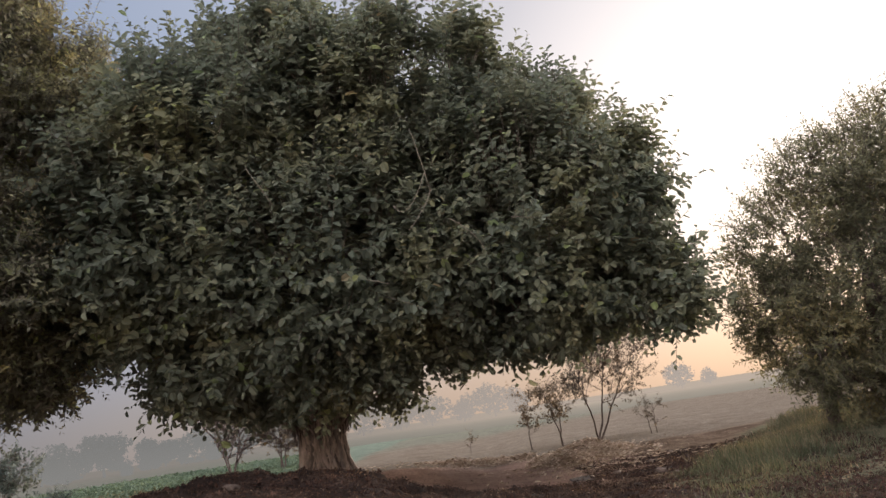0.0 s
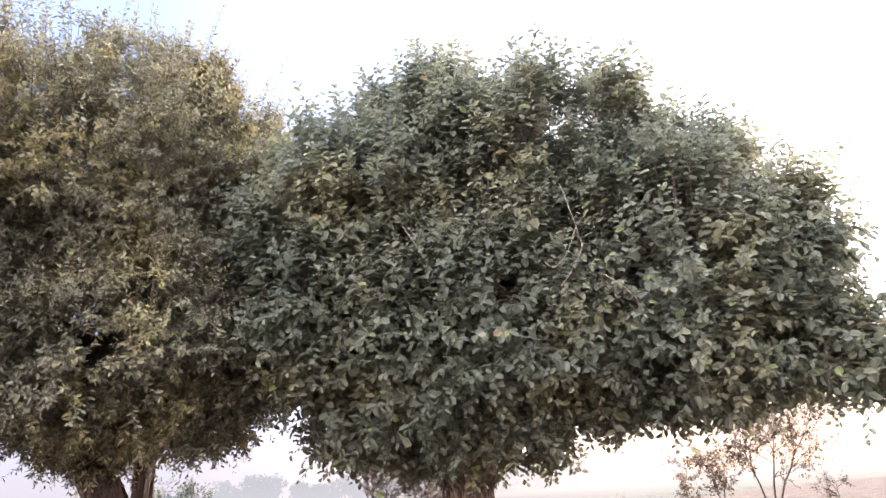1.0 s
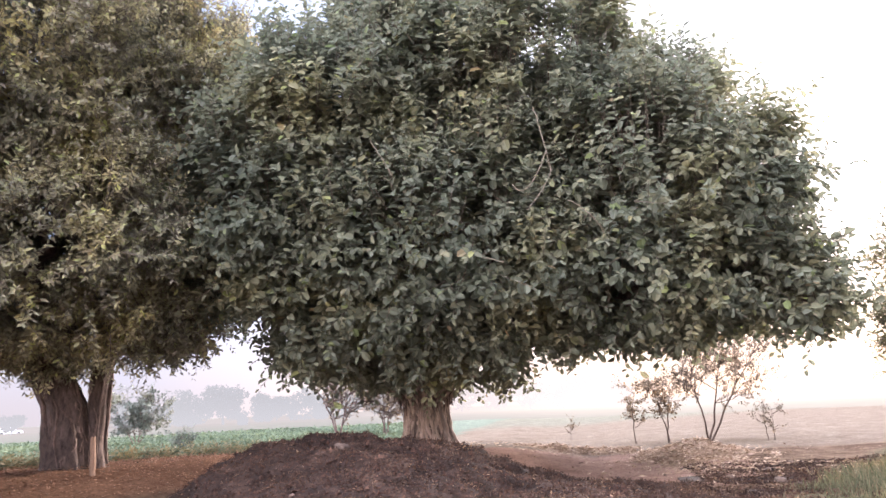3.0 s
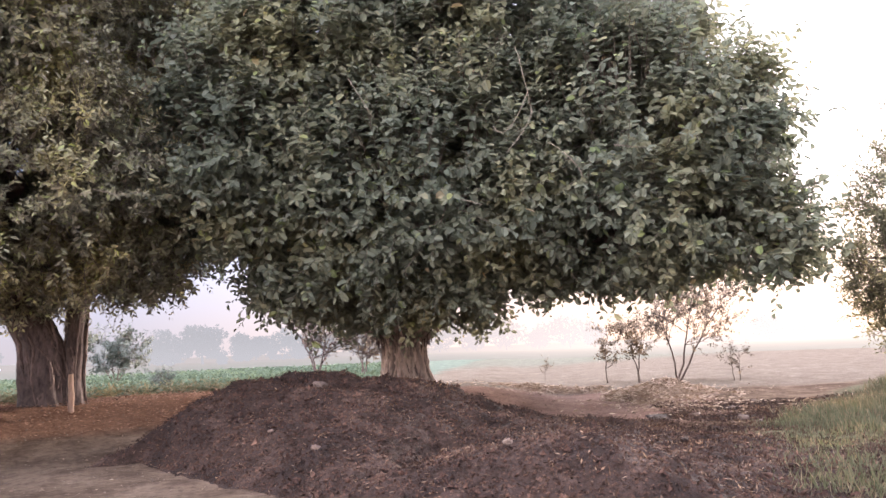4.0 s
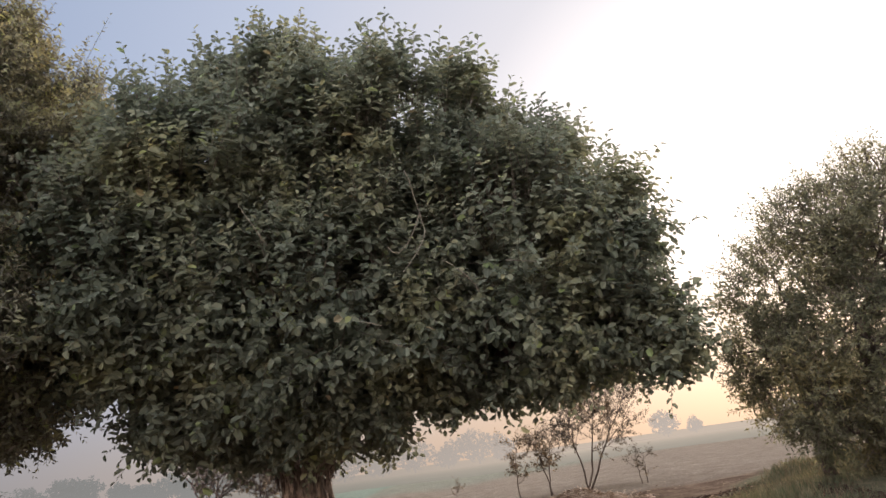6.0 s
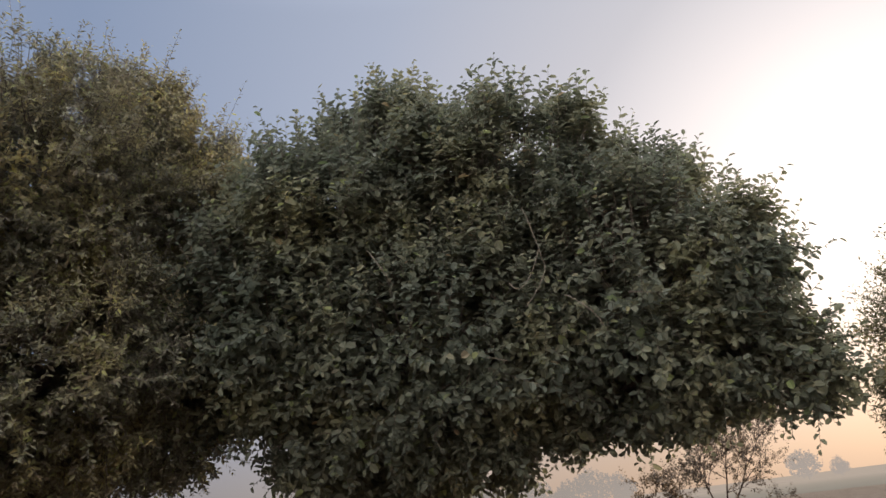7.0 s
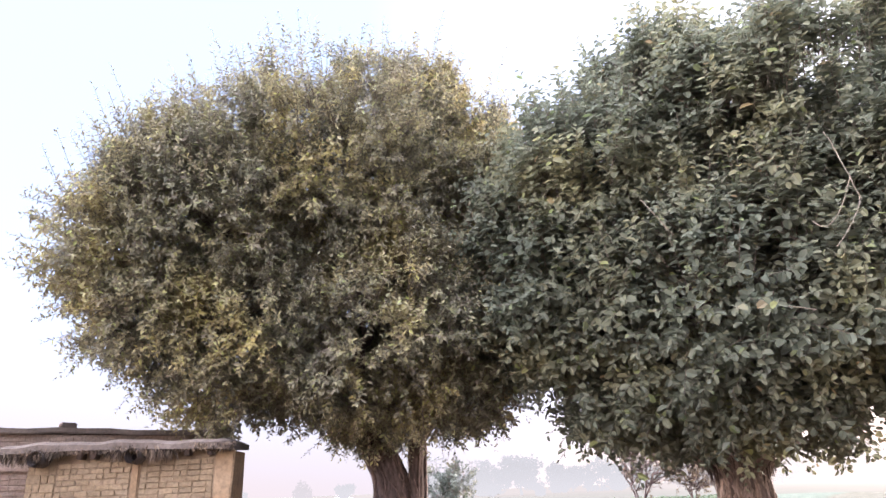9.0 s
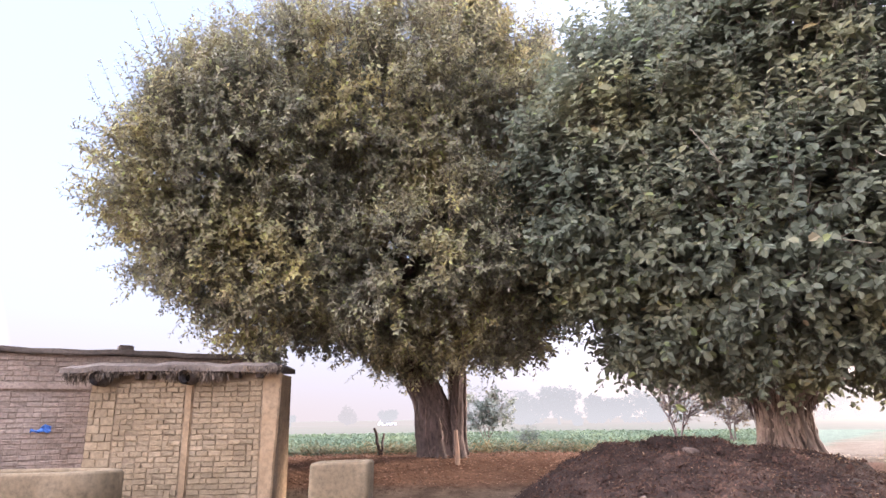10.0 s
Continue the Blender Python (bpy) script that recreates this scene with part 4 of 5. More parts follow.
small_tree("field_tree", "bushy grey-green young tree in a crop field", (-19.0, 27.0), 2.0, (-0.6, -0.25, 0.05, 0.3, 0.5), rng, M_LEAF_BUSH, 0.17, 0.34, 0.95, bark=M_SAPWOOD, fork=0.2, per=7)

small_tree("shrub", "low dull shrub standing in a crop field", (-12.3, 19.95), 0.65, (-0.3, 0.0, 0.3), rng, M_LEAF_BUSH, 0.08, 0.35, 0.4, fork=0.1)
small_tree("shoot", "lone leafless shoot on the edge of a ploughed strip", (0.05, 24.5), 0.7, (0.05,), rng, M_LEAF_SPARSE, 0.06, 0.2, 0.2)


# ---- heaps ----
def heap_height(x, y):
    """The long dung-and-soil heap: a curved crest, a long front slope with a washed gully, a low second mound."""
    r = np.hypot(x, y)
    crest = np.interp(x, [-6.3, -5.95, -5.55, -5.1, -4.6, -4.0, -3.0, -1.75, -0.7, 0.1, 1.0, 2.2], [-0.1, 0.2, 0.52, 0.85, 1.04, 1.06, 1.02, 0.82, 0.48, 0.26, 0.16, 0.0])
    yc = np.sqrt(np.maximum(10.6 ** 2 - x * x, 1))
    front = np.interp(x, [-6.3, -5.9, -5.3, -4.5, -3.4, -2.3, -1.0, 0.5, 2.2], [9.6, 9.0, 8.4, 7.8, 7.0, 6.3, 5.5, 5.2, 5.6])
    t = np.clip((yc - y) / np.maximum(yc - front, 0.3), 0, 1.4)
    slope = 1 - 0.25 * t - 0.75 * t ** 1.6
    back = 1 - smooth(0, np.where(x < -3.5, 1.2, 2.2), y - yc) * 1.3
    toe = 0.15 * np.clip(t - 1, 0, 1)
    h = np.maximum(crest, 0) * np.where(y < yc, np.maximum(slope, 0) - toe, back) - np.where(y < yc, toe, 0) + np.minimum(crest, 0)
    # low front mound and the gully between
    h = np.maximum(h, -0.12) + 0.5 * np.exp(-(((x - 0.3) / 1.2) ** 2 + ((y - 6.4) / 0.85) ** 2) * 1.1)
    g = (x - (-1.95 + (y - 6.2) * 0.42))
    h -= 0.32 * np.exp(-(g / 0.34) ** 2) * smooth(0.12, 0.5, h) * smooth(5.3, 6.2, y) * (1 - smooth(8.2, 9.3, y))
    # trodden muck spreading to the side
    h = np.maximum(h, 0.10 * np.exp(-(((x - 2.0) / 1.7) ** 4 + ((y - 8.2) / 2.2) ** 4)) - 0.03)
    ridge = np.exp(-(((x - 2.6) / 1.9) ** 2 + ((y - 12.3 - 0.35 * (x - 2.6)) / 0.75) ** 2)) + 0.8 * np.exp(-(((x - 4.7) / 0.8) ** 2 + ((y - 13.7) / 0.5) ** 2))
    h = np.maximum(h, 0.05 * ridge * (1 + 0.5 * np.sin(x * 3.1 + y) * np.sin(y * 2.7 - x)) - 0.045)
    return h


def fractal(p, seeds=((1.6, 1.0), (3.7, 0.6), (8.0, 0.4), (17.0, 0.28))):
    return sum(w * lump_noise(p, s, 60 + int(s)) for s, w in seeds)


def grid_heap(name, x0, x1, y0, y1, step, height, rough):
    xs, ys = np.arange(x0, x1, step), np.arange(y0, y1, step)
    X, Y = np.meshgrid(xs, ys, indexing="ij")
    p = np.stack([X.ravel(), Y.ravel(), np.zeros(X.size)], 1)
    h = height(p[:, 0], p[:, 1])
    edge = smooth(-0.02, 0.12, h)
    p[:, 2] = ground_height(p[:, 0], p[:, 1]) * (1 - smooth(0.0, 0.5, h)) + h + edge * rough * fractal(p)
    p[:, 2] = np.where(h < -0.015, ground_height(p[:, 0], p[:, 1]) - 0.15, p[:, 2])
    n, m = len(xs), len(ys)
    i, j = np.meshgrid(np.arange(n - 1), np.arange(m - 1), indexing="ij")
    f = np.stack([i * m + j, (i + 1) * m + j, (i + 1) * m + j + 1, i * m + j + 1], -1).reshape(-1, 4)
    keep = (h.reshape(n, m)[:-1, :-1] > -0.09).ravel()
    return raw_mesh(name, p, f[keep], True), p, h


def clod_mesh(centres, sizes, rng, squash=0.9):
    """Small irregular crumbs half sunk in the soil, joined."""
    c = np.array([[1, 0, -0.35], [0, 1, -0.35], [-1, 0, -0.35], [0, -1, -0.35], [0, 0, 0.9]]) * 0.65
    n = len(centres)
    v = c[None] * rng.uniform(0.6, 1.25, (n, 5, 1)) + rng.normal(0, 0.16, (n, 5, 3))
    a = rng.uniform(0, 6.28, n)
    tx = rng.normal(0, 0.2, n)
    ca, sa = np.cos(a)[:, None], np.sin(a)[:, None]
    x, y, z = v[..., 0], v[..., 1], v[..., 2] * squash
    z = z + x * tx[:, None]
    v = np.stack([x * ca - y * sa, x * sa + y * ca, z], -1) * sizes[:, None, None] + centres[:, None]
    q = np.array([[0, 1, 4], [1, 2, 4], [2, 3, 4], [3, 0, 4]])
    f = (np.arange(n)[:, None, None] * 5 + q[None]).reshape(-1, 3)
    return v.reshape(-1, 3), f


def big_clod(name, material, seed):
    """A weathered lump of soil: twenty facets, jittered."""
    r = random.Random(seed)
    bm = bmesh.new()
    bmesh.ops.create_icosphere(bm, subdivisions=1, radius=0.55)
    for v in bm.verts:
        v.co = Vector((v.co.x, v.co.y * 0.85, v.co.z * 0.7)) * r.uniform(0.75, 1.25)
    me = bpy.data.meshes.new(name)
    bm.to_mesh(me)
    bm.free()
    me.materials.append(material)
    for p_ in me.polygons:
        p_.use_smooth = True
    return me


def build_heap():
    rng = np.random.default_rng(71)
    heap = thing("soil_heap", "dark brown heap of crumbly dung and soil before a tree", "soil heap")
    me, p, h = grid_heap("body", -7.6, 6.4, 4.6, 14.9, 0.055, heap_height, 0.062)
    mesh_part("body", me, M_SOILBODY, heap)
    ok = np.where((h > 0.0))[0]
    m = 95000
    pick = rng.choice(ok, m)
    s = np.clip(rng.lognormal(-4.05, 0.5, m), 0.010, 0.075)
    c = p[pick] + np.stack([rng.normal(0, 0.03, m), rng.normal(0, 0.03, m), s * 0.15], 1)
    tagged(mesh_part("crumble", raw_mesh("crumble", *clod_mesh(c, s, rng)), M_SOIL, heap), kind="stuff")
    # larger clods are pieces of their own
    shapes = [big_clod("clod", M_SOIL, q) for q in range(8)]
    for k in rng.choice(ok, 200):
        o = new("clod", shapes[int(rng.integers(8))])
        o.parent = heap
        w = float(np.clip(rng.lognormal(-2.7, 0.35), 0.04, 0.15))
        o.matrix_basis = Matrix.LocRotScale(Vector(p[k]) + Vector((0, 0, w * 0.12)), Euler((0, 0, float(rng.uniform(0, 6.28)))), (w, w, w))
    # straw and leaf bits strewn on the heap
    n = 60000
    b = p[rng.choice(ok, n)] + np.stack([rng.normal(0, 0.03, n), rng.normal(0, 0.03, n), rng.uniform(0.005, 0.03, n)], 1)
    a = unit(rng.normal(0, 1, (n, 3)) * [1, 1, 0.5])
    L = rng.uniform(0.02, 0.075, n)
    tagged(mesh_part("straw", raw_mesh("straw", *slim_faces(b, a, unit(rng.normal(0, 0.4, (n, 3)) + [0, 0, 1]), L, L * 0.28)), M_FIBRE, heap), kind="stuff")


def straw_height(x, y):
    ragged = 1 + 0.35 * np.sin(x * 4.3 + y * 1.7) * np.sin(y * 3.9 - x * 2.1)
    h = 0.3 * np.exp(-(((x - 3.0) / 0.9) ** 2 + ((y - 17.0) / 0.9) ** 2)) + 0.26 * np.exp(-(((x - 2.2) / 0.6) ** 2 + ((y - 15.9) / 1.1) ** 2))
    h += 0.15 * np.exp(-(((x - 0.2) / 1.8) ** 2 + ((y - 18.6) / 0.8) ** 2)) + 0.08 * np.exp(-(((x - 4.4) / 0.4) ** 2 + ((y - 16.2) / 0.4) ** 2))
    return h * ragged - 0.07


def build_straw_pile():
    rng = np.random.default_rng(73)
    pile = thing("straw_pile", "pale heap of chopped straw and chaff on reddish earth", "straw pile")
    me, p, h = grid_heap("body", -3.4, 6.2, 13.2, 20.6, 0.08, straw_height, 0.045)
    mesh_part("body", me, M_CHAFF, pile)
    ok = np.where(h > 0.0)[0]
    n = 10000
    b = p[rng.choice(ok, n)] + np.stack([rng.normal(0, 0.07, n), rng.normal(0, 0.07, n), rng.uniform(0, 0.05, n)], 1)
    # thrown-about wisps that thin out from the pile over the scraped earth
    m = 5200
    x = np.concatenate([rng.normal(2.6, 1.0, m // 2), rng.normal(0.6, 1.8, m // 4), rng.normal(3.6, 1.3, m // 4)])
    y = np.concatenate([rng.normal(16.0, 0.9, m // 2), rng.normal(18.2, 0.8, m // 4), rng.normal(14.4, 1.0, m // 4)])
    far = np.stack([x, y, ground_height(x, y) + 0.03 + np.maximum(straw_height(x, y), 0)], 1)
    keep = (lump_noise(far * [1, 1, 0], 2.6, 91) > 0.0) & (heap_height(x, y) < 0.02)
    b = np.concatenate([b, far[keep]])
    n = len(b)
    a = unit(rng.normal(0, 1, (n, 3)) * [1, 1, 0.16])
    L = rng.uniform(0.04, 0.16, n)
    tagged(mesh_part("straw", raw_mesh("straw", *slim_faces(b, a, unit(rng.normal(0, 0.4, (n, 3)) + [0, 0, 1]), L, L * 0.3)), M_STRAW, pile), kind="stuff")


M_CHAFF = rough_material("chaff", (0.15, 0.098, 0.066), (0.225, 0.155, 0.105), (0.31, 0.23, 0.16), 2.2, 24, 0.9, 0.95)
build_heap()
build_straw_pile()


def stone(name, label, x, y, size, seed, flat=0.6, material=None, lift=0.0, category="stone"):
    """A rounded, chipped stone."""
    rng = np.random.default_rng(seed)
    bm = bmesh.new()
    bmesh.ops.create_icosphere(bm, subdivisions=2, radius=0.5)
    for v in bm.verts:
        k = 1 + 0.22 * math.sin(v.co.x * 7 + seed) * math.cos(v.co.y * 6 - seed) + float(rng.normal(0, 0.05))
        v.co = Vector((v.co.x * k * size, v.co.y * k * size * 0.8, v.co.z * k * size * flat))
    ob = part(name, bm, material or M_STONE)
    z = max(ground_z(x, y), float(heap_height(np.array([x]), np.array([y]))[0])) + lift
    ob.matrix_world = pose(x, y, z + size * flat * 0.22, 0, 0, float(rng.uniform(0, 360)))
    return tagged(ob, label, category)


STONES = [(-3.25, 9.4, 0.22, "pale flat stone stuck in the dark soil heap"), (-2.6, 7.4, 0.14, "reddish broken brick bit on the dark soil heap"),
          (-3.4, 8.0, 0.08, "small grey stone on the dark soil heap"), (3.6, 13.6, 0.13, "pale stone on bare reddish earth"),
          (4.3, 14.6, 0.13, "pale stone lying by the straw pile"), (2.7, 12.6, 0.16, "flat pale stone on bare earth"),
          (4.6, 16.4, 0.14, "pale lump of earth beside the straw pile"),
          (3.3, 11.9, 0.22, "small pale stone in trodden muck"), (-0.35, 6.6, 0.12, "grey stone on the low front mound")]
for k, (x, y, w, text) in enumerate(STONES):
    stone("stone", text, x, y, w, 100 + k)
for k, (x, y, w) in enumerate(((4.7, 13.7, 0.26), (2.6, 10.8, 0.3), (3.2, 10.2, 0.25), (3.5, 11.6, 0.28))):
    stone("soil_lump", "dark lump of turned soil on trodden ground", x, y, w, 140 + k, 0.5, M_SOIL, -0.07, "soil lump")


# ---- post and stakes ----
def build_post(x, y, height):
    z = ground_z(x, y)
    post = thing("wooden_post", "short barkless wooden post standing before a tree", "post")
    rng = np.random.default_rng(5)
    line = limb_line((x, y, z - 0.15), (x - 0.04, y, z + height), rng, 8, 0.05)
    v, f = tube(line, np.array([0.052, 0.052, 0.05, 0.05, 0.048, 0.047, 0.046, 0.042]), 12, 0.06, rng)
    cap = np.array([list(range(len(v) - 12, len(v)))])
    me = bpy.data.meshes.new("shaft")
    me.from_pydata(v.tolist(), [], f.tolist() + cap.tolist())
    mesh_part("shaft", me, M_POST, post)


def build_stakes(x, y):
    z = ground_z(x, y)
    fork = thing("forked_stake", "dry forked stake stuck upright at a field edge", "stake")
    rng = np.random.default_rng(6)
    for dx, dy, h, w in ((-0.13, -0.1, 0.62, 0.038), (0.05, 0.04, 0.5, 0.032)):
        line = limb_line((x, y, z - 0.1), (x + dx, y + dy, z + h), rng, 8, 0.2)
        mesh_part("prong", raw_mesh("prong", *tube(line, np.linspace(w, w * 0.8, 8), 8, 0.1, rng), True), M_BARK, fork)


build_post(-8.47, 10.9, 0.66)
build_stakes(-10.84, 11.1)


# ---- feeding troughs ----
def build_trough(x, y, turn, length, width, height, rounded, label):
    """A masonry manger: thick rendered walls round a hollow, worn top edges."""
    t = thing("feeding_trough", label, "trough", "feeding troughs", at=(x, y, ground_z(x, y)))
    t.rotation_euler = (0, 0, turn)
    bm = bmesh.new()
    n = 14
    outer = []
    for sx in (1, -1):
        for k in range(n):
            a = -math.pi / 2 + math.pi * k / (n - 1)
            rx = width / 2 if rounded else 0.06
            ry = width / 2 if rounded else 0.06
            cx, cy = length / 2 - rx, 0 if rounded else (width / 2 - ry) * (1 if a > 0 else -1)
            outer.append((sx * (cx + rx * math.cos(a)), sx * (cy + ry * math.sin(a))))
    rings = [(1.0, 0.0, -0.08), (1.0, 0.0, height * 0.5), (1.0, 0.0, height - 0.03), (1.0, -0.02, height), (1.0, -0.10, height + 0.004), (1.0, -0.125, height - 0.03), (1.0, -0.15, height - 0.3)]
    loops = []
    for _, inset, z in rings:
        loop = []
        for px_, py_ in outer:
            k = math.hypot(px_, py_) or 1
            gx, gy = px_ - math.copysign(min(abs(px_), -inset), px_), py_ - math.copysign(min(abs(py_), -inset), py_)
            loop.append(bm.verts.new((gx + 0.006 * math.sin(9 * px_ + 5 * z), gy + 0.006 * math.sin(11 * py_ + 4 * z), z + 0.008 * math.sin(6 * px_ + 3 * py_))))
        loops.append(loop)
    m = len(outer)
    for a, b in zip(loops, loops[1:]):
        for k in range(m):
            bm.faces.new((a[k], a[(k + 1) % m], b[(k + 1) % m], b[k]))
    bm.faces.new(loops[-1])
    for f in bm.faces:
        f.smooth = True
    bmesh.ops.recalc_face_normals(bm, faces=bm.faces)
    part("basin", bm, M_CONCRETE, t)


HOUSE_TURN = math.atan2(0.623, 0.782)
build_trough(-9.45, 2.8, HOUSE_TURN, 3.4, 0.85, 0.9, True, "long cement feeding trough with a rounded end")
build_trough(-6.16, 5.6, HOUSE_TURN, 0.7, 0.62, 0.95, False, "short square cement feeding trough in the yard")


# ---- farmhouse ----
def brick_mesh(name, w, h, d, material, seed):
    """One hand-made brick with worn, slightly skewed corners; it faces -y."""
    r = random.Random(seed)
    bm = bmesh.new()
    box(bm, 0, w, 0, d, 0, h)
    for v in bm.verts:
        v.co += Vector((r.uniform(-0.011, 0.009), r.uniform(-0.012, 0.006), r.uniform(-0.010, 0.008)))
    bmesh.ops.bevel(bm, geom=[e for e in bm.edges if e.verts[0].co.y < d / 2 and e.verts[1].co.y < d / 2], offset=0.008, segments=1, affect="EDGES")
    me = bpy.data.meshes.new(name)
    bm.to_mesh(me)
    bm.free()
    me.materials.append(material)
    return me


def lay_bricks(wall, x0, x1, z0, z1, course, length, material, seed, single_from, skip=()):
    """Courses of bricks on a wall's face at y=0; those above single_from are pieces of their own."""
    r = random.Random(seed)
    shapes = [brick_mesh("brick", length - 0.008, course - 0.008, 0.05, material, seed + k) for k in range(6)]
    halves = [brick_mesh("brick", length / 2 - 0.008, course - 0.008, 0.05, material, seed + 10 + k) for k in range(4)]
    rest = []
    row = 0
    z = z0
    while z + course <= z1 + 1e-6:
        x = x0
        first = row % 2 == 1
        while x < x1 - 0.05:
            half = first or x + length > x1 + 0.02 or r.random() < 0.22
            first = False
            w = length / 2 if half else length
            if not any(a - w < x < b and c - course < z < d for a, b, c, d in skip):
                me = (halves if half else shapes)[r.randrange(4)]
                m = Matrix.LocRotScale((x + 0.006, -0.011 + r.uniform(-0.008, 0.005), z + 0.006 + r.uniform(-0.004, 0.004)), Euler((0, 0, r.uniform(-0.02, 0.02))), None)
                if z >= single_from:
                    o = new("brick", me)
                    o.parent = wall
                    o.matrix_basis = m
                else:
                    rest.append((me, m))
            x += w
        z += course
        row += 1
    if rest:
        bm = bmesh.new()
        for me, m in rest:
            k = len(bm.verts)
            bm.from_mesh(me)
            bm.verts.ensure_lookup_table()
            for v in bm.verts[k:]:
                v.co = m @ v.co
        tagged(part("lower_brickwork", bm, material, wall), kind="stuff")


def build_house():
    rng = np.random.default_rng(90)
    O = Vector((-11.22, 4.74, 0))
    # the lean-to of pale mud brick
    shed = thing("brick_shed", "low mud-brick shed with a flat mud roof and ragged eave", "shed", at=O)
    shed.rotation_euler = (0, 0, HOUSE_TURN)
    W, D, H = 3.01, 1.0, 2.2
    bm = bmesh.new()
    box(bm, 0, W, -0.002, 0.33, -0.1, H)
    front = part("wall", bm, M_MORTAR, shed)
    bm = bmesh.new()
    box(bm, W - 0.3, W, 0.335, D, -0.1, H)
    part("wall", bm, M_PLASTER, shed)
    bm = bmesh.new()
    box(bm, 0, 0.3, 0.335, D, -0.1, H)
    part("wall", bm, M_PLASTER, shed)
    # plastered piers: one at each end and one in the middle, the far one leaning outward at the top
    for x0, x1, flare in ((1.55, 1.67, 0.0), (2.8, 3.0, 0.1)):
        bm = bmesh.new()
        box(bm, x0, x1, -0.032, 0.05, -0.1, H, 0.02)
        for v in bm.verts:
            if v.co.z > H / 2 and v.co.x > (x0 + x1) / 2:
                v.co.x += flare
        part("pier", bm, M_PLASTER, shed, "smooth mud-plastered pier")
    # roof slab, sagging a little, with a rounded mud edge
    bm = bmesh.new()
    nx, ny = 26, 14
    top, bot = [], []
    for i in range(nx):
        a, b = [], []
        for j in range(ny):
            x = -0.42 + (W + 0.47) * i / (nx - 1)
            y = -0.24 + (D + 0.3) * j / (ny - 1)
            w = 0.014 * math.sin(x * 5.1) + 0.01 * math.sin(x * 11 + y * 3)
            z = H + 0.03 + 0.02 * math.sin(x * 1.3 + 0.5) + 0.035 * y
            edge = 0.05 * (j == 0 or i in (0, nx - 1))
            a.append(bm.verts.new((x, y + (w if j == 0 else 0), z + 0.14 - edge + w)))
            b.append(bm.verts.new((x, y + (w if j == 0 else 0), z)))
        top.append(a)
        bot.append(b)
    for i in range(nx - 1):
        for j in range(ny - 1):
            bm.faces.new((top[i][j], top[i + 1][j], top[i + 1][j + 1], top[i][j + 1]))
            bm.faces.new((bot[i][j], bot[i][j + 1], bot[i + 1][j + 1], bot[i + 1][j]))
    for i in range(nx - 1):
        bm.faces.new((top[i][0], bot[i][0], bot[i + 1][0], top[i + 1][0]))
        bm.faces.new((top[i][-1], top[i + 1][-1], bot[i + 1][-1], bot[i][-1]))
    for j in range(ny - 1):
        bm.faces.new((top[0][j], top[0][j + 1], bot[0][j + 1], bot[0][j]))
        bm.faces.new((top[-1][j], bot[-1][j], bot[-1][j + 1], top[-1][j + 1]))
    part("roof", bm, M_ROOFMUD, shed, "flat mud roof")
    # ragged fringe of thatch under the eave
    n = 2600
    b = np.stack([rng.uniform(-0.35, W + 0.12, n), rng.uniform(-0.24, -0.12, n), np.full(n, H + 0.06) + rng.uniform(-0.04, 0.05, n)], 1)
    a = unit(np.stack([rng.normal(0, 0.25, n), rng.normal(-0.12, 0.2, n), np.full(n, -1.0)], 1))
    L = rng.uniform(0.02, 0.07, n) * (1 + 2.6 * smooth(0.0, 0.9, lump_noise(b, 6.0, 9)))
    tagged(mesh_part("fringe", raw_mesh("fringe", *slim_faces(b, a, unit(rng.normal(0, 0.3, (n, 3)) + [0, -1, 0]), L, np.full(n, 0.022))), M_THATCH, shed), kind="stuff")
    # beam ends and clay spouts that poke out below the roof
    for x in (0.2, 1.62):
        bm = bmesh.new()
        bmesh.ops.create_cone(bm, cap_ends=False, segments=20, radius1=0.12, radius2=0.115, depth=0.3, matrix=pose(x, -0.12, H - 0.06, 90))
        bmesh.ops.create_cone(bm, cap_ends=False, segments=20, radius1=0.08, radius2=0.08, depth=0.3, matrix=pose(x, -0.12, H - 0.06, 90))
        spout = part("clay_spout", bm, M_THATCHCLAY, shed, "round dark clay spout")
        # a dark disc stands in for the shade inside the spout
        bm = bmesh.new()
        bmesh.ops.create_circle(bm, cap_ends=True, segments=20, radius=0.08, matrix=pose(x, -0.05, H - 0.06, 90))
        part("hollow", bm, M_DARK, spout)
    for x in (0.75, 0.95, 1.25, 1.9, 2.35, 2.7):
        bm = bmesh.new()
        box(bm, x, x + 0.09, -0.16, 0.02, H - 0.08, H + 0.01, 0.012)
        part("beam_end", bm, M_DARKWOOD, shed)
    lay_bricks(front, -0.01, 0.42, 0.0, H - 0.1, 0.128, 0.215, M_MUDBRICK, 380, 0.72)
    lay_bricks(front, 0.43, 1.54, 0.0, H - 0.1, 0.083, 0.2, M_MUDBRICK, 300, 0.72)
    lay_bricks(front, 1.68, 2.79, 0.0, H - 0.1, 0.083, 0.2, M_MUDBRICK, 340, 0.72)
    # the long older house behind, set askew
    house = thing("farmhouse", "long low farmhouse of weathered reddish brick with a flat roof", "house")
    u, b_ = Vector((0.782, 0.623, 0)), Vector((-0.623, 0.782, 0))
    foot = O + u * -0.44 + b_ * 0.95
    house.location = foot
    house.rotation_euler = (0, 0, HOUSE_TURN + radians(30))
    H2 = 2.62
    bm = bmesh.new()
    box(bm, -5.5, 3.05, -0.005, 0.38, -0.1, H2)
    wall = part("wall", bm, M_OLDMORTAR, house)
    for x0 in (-5.5, 2.7):
        bm = bmesh.new()
        box(bm, x0, x0 + 0.35, 0.385, 4.0, -0.1, H2)
        part("wall", bm, M_OLDMORTAR, house)
    bm = bmesh.new()
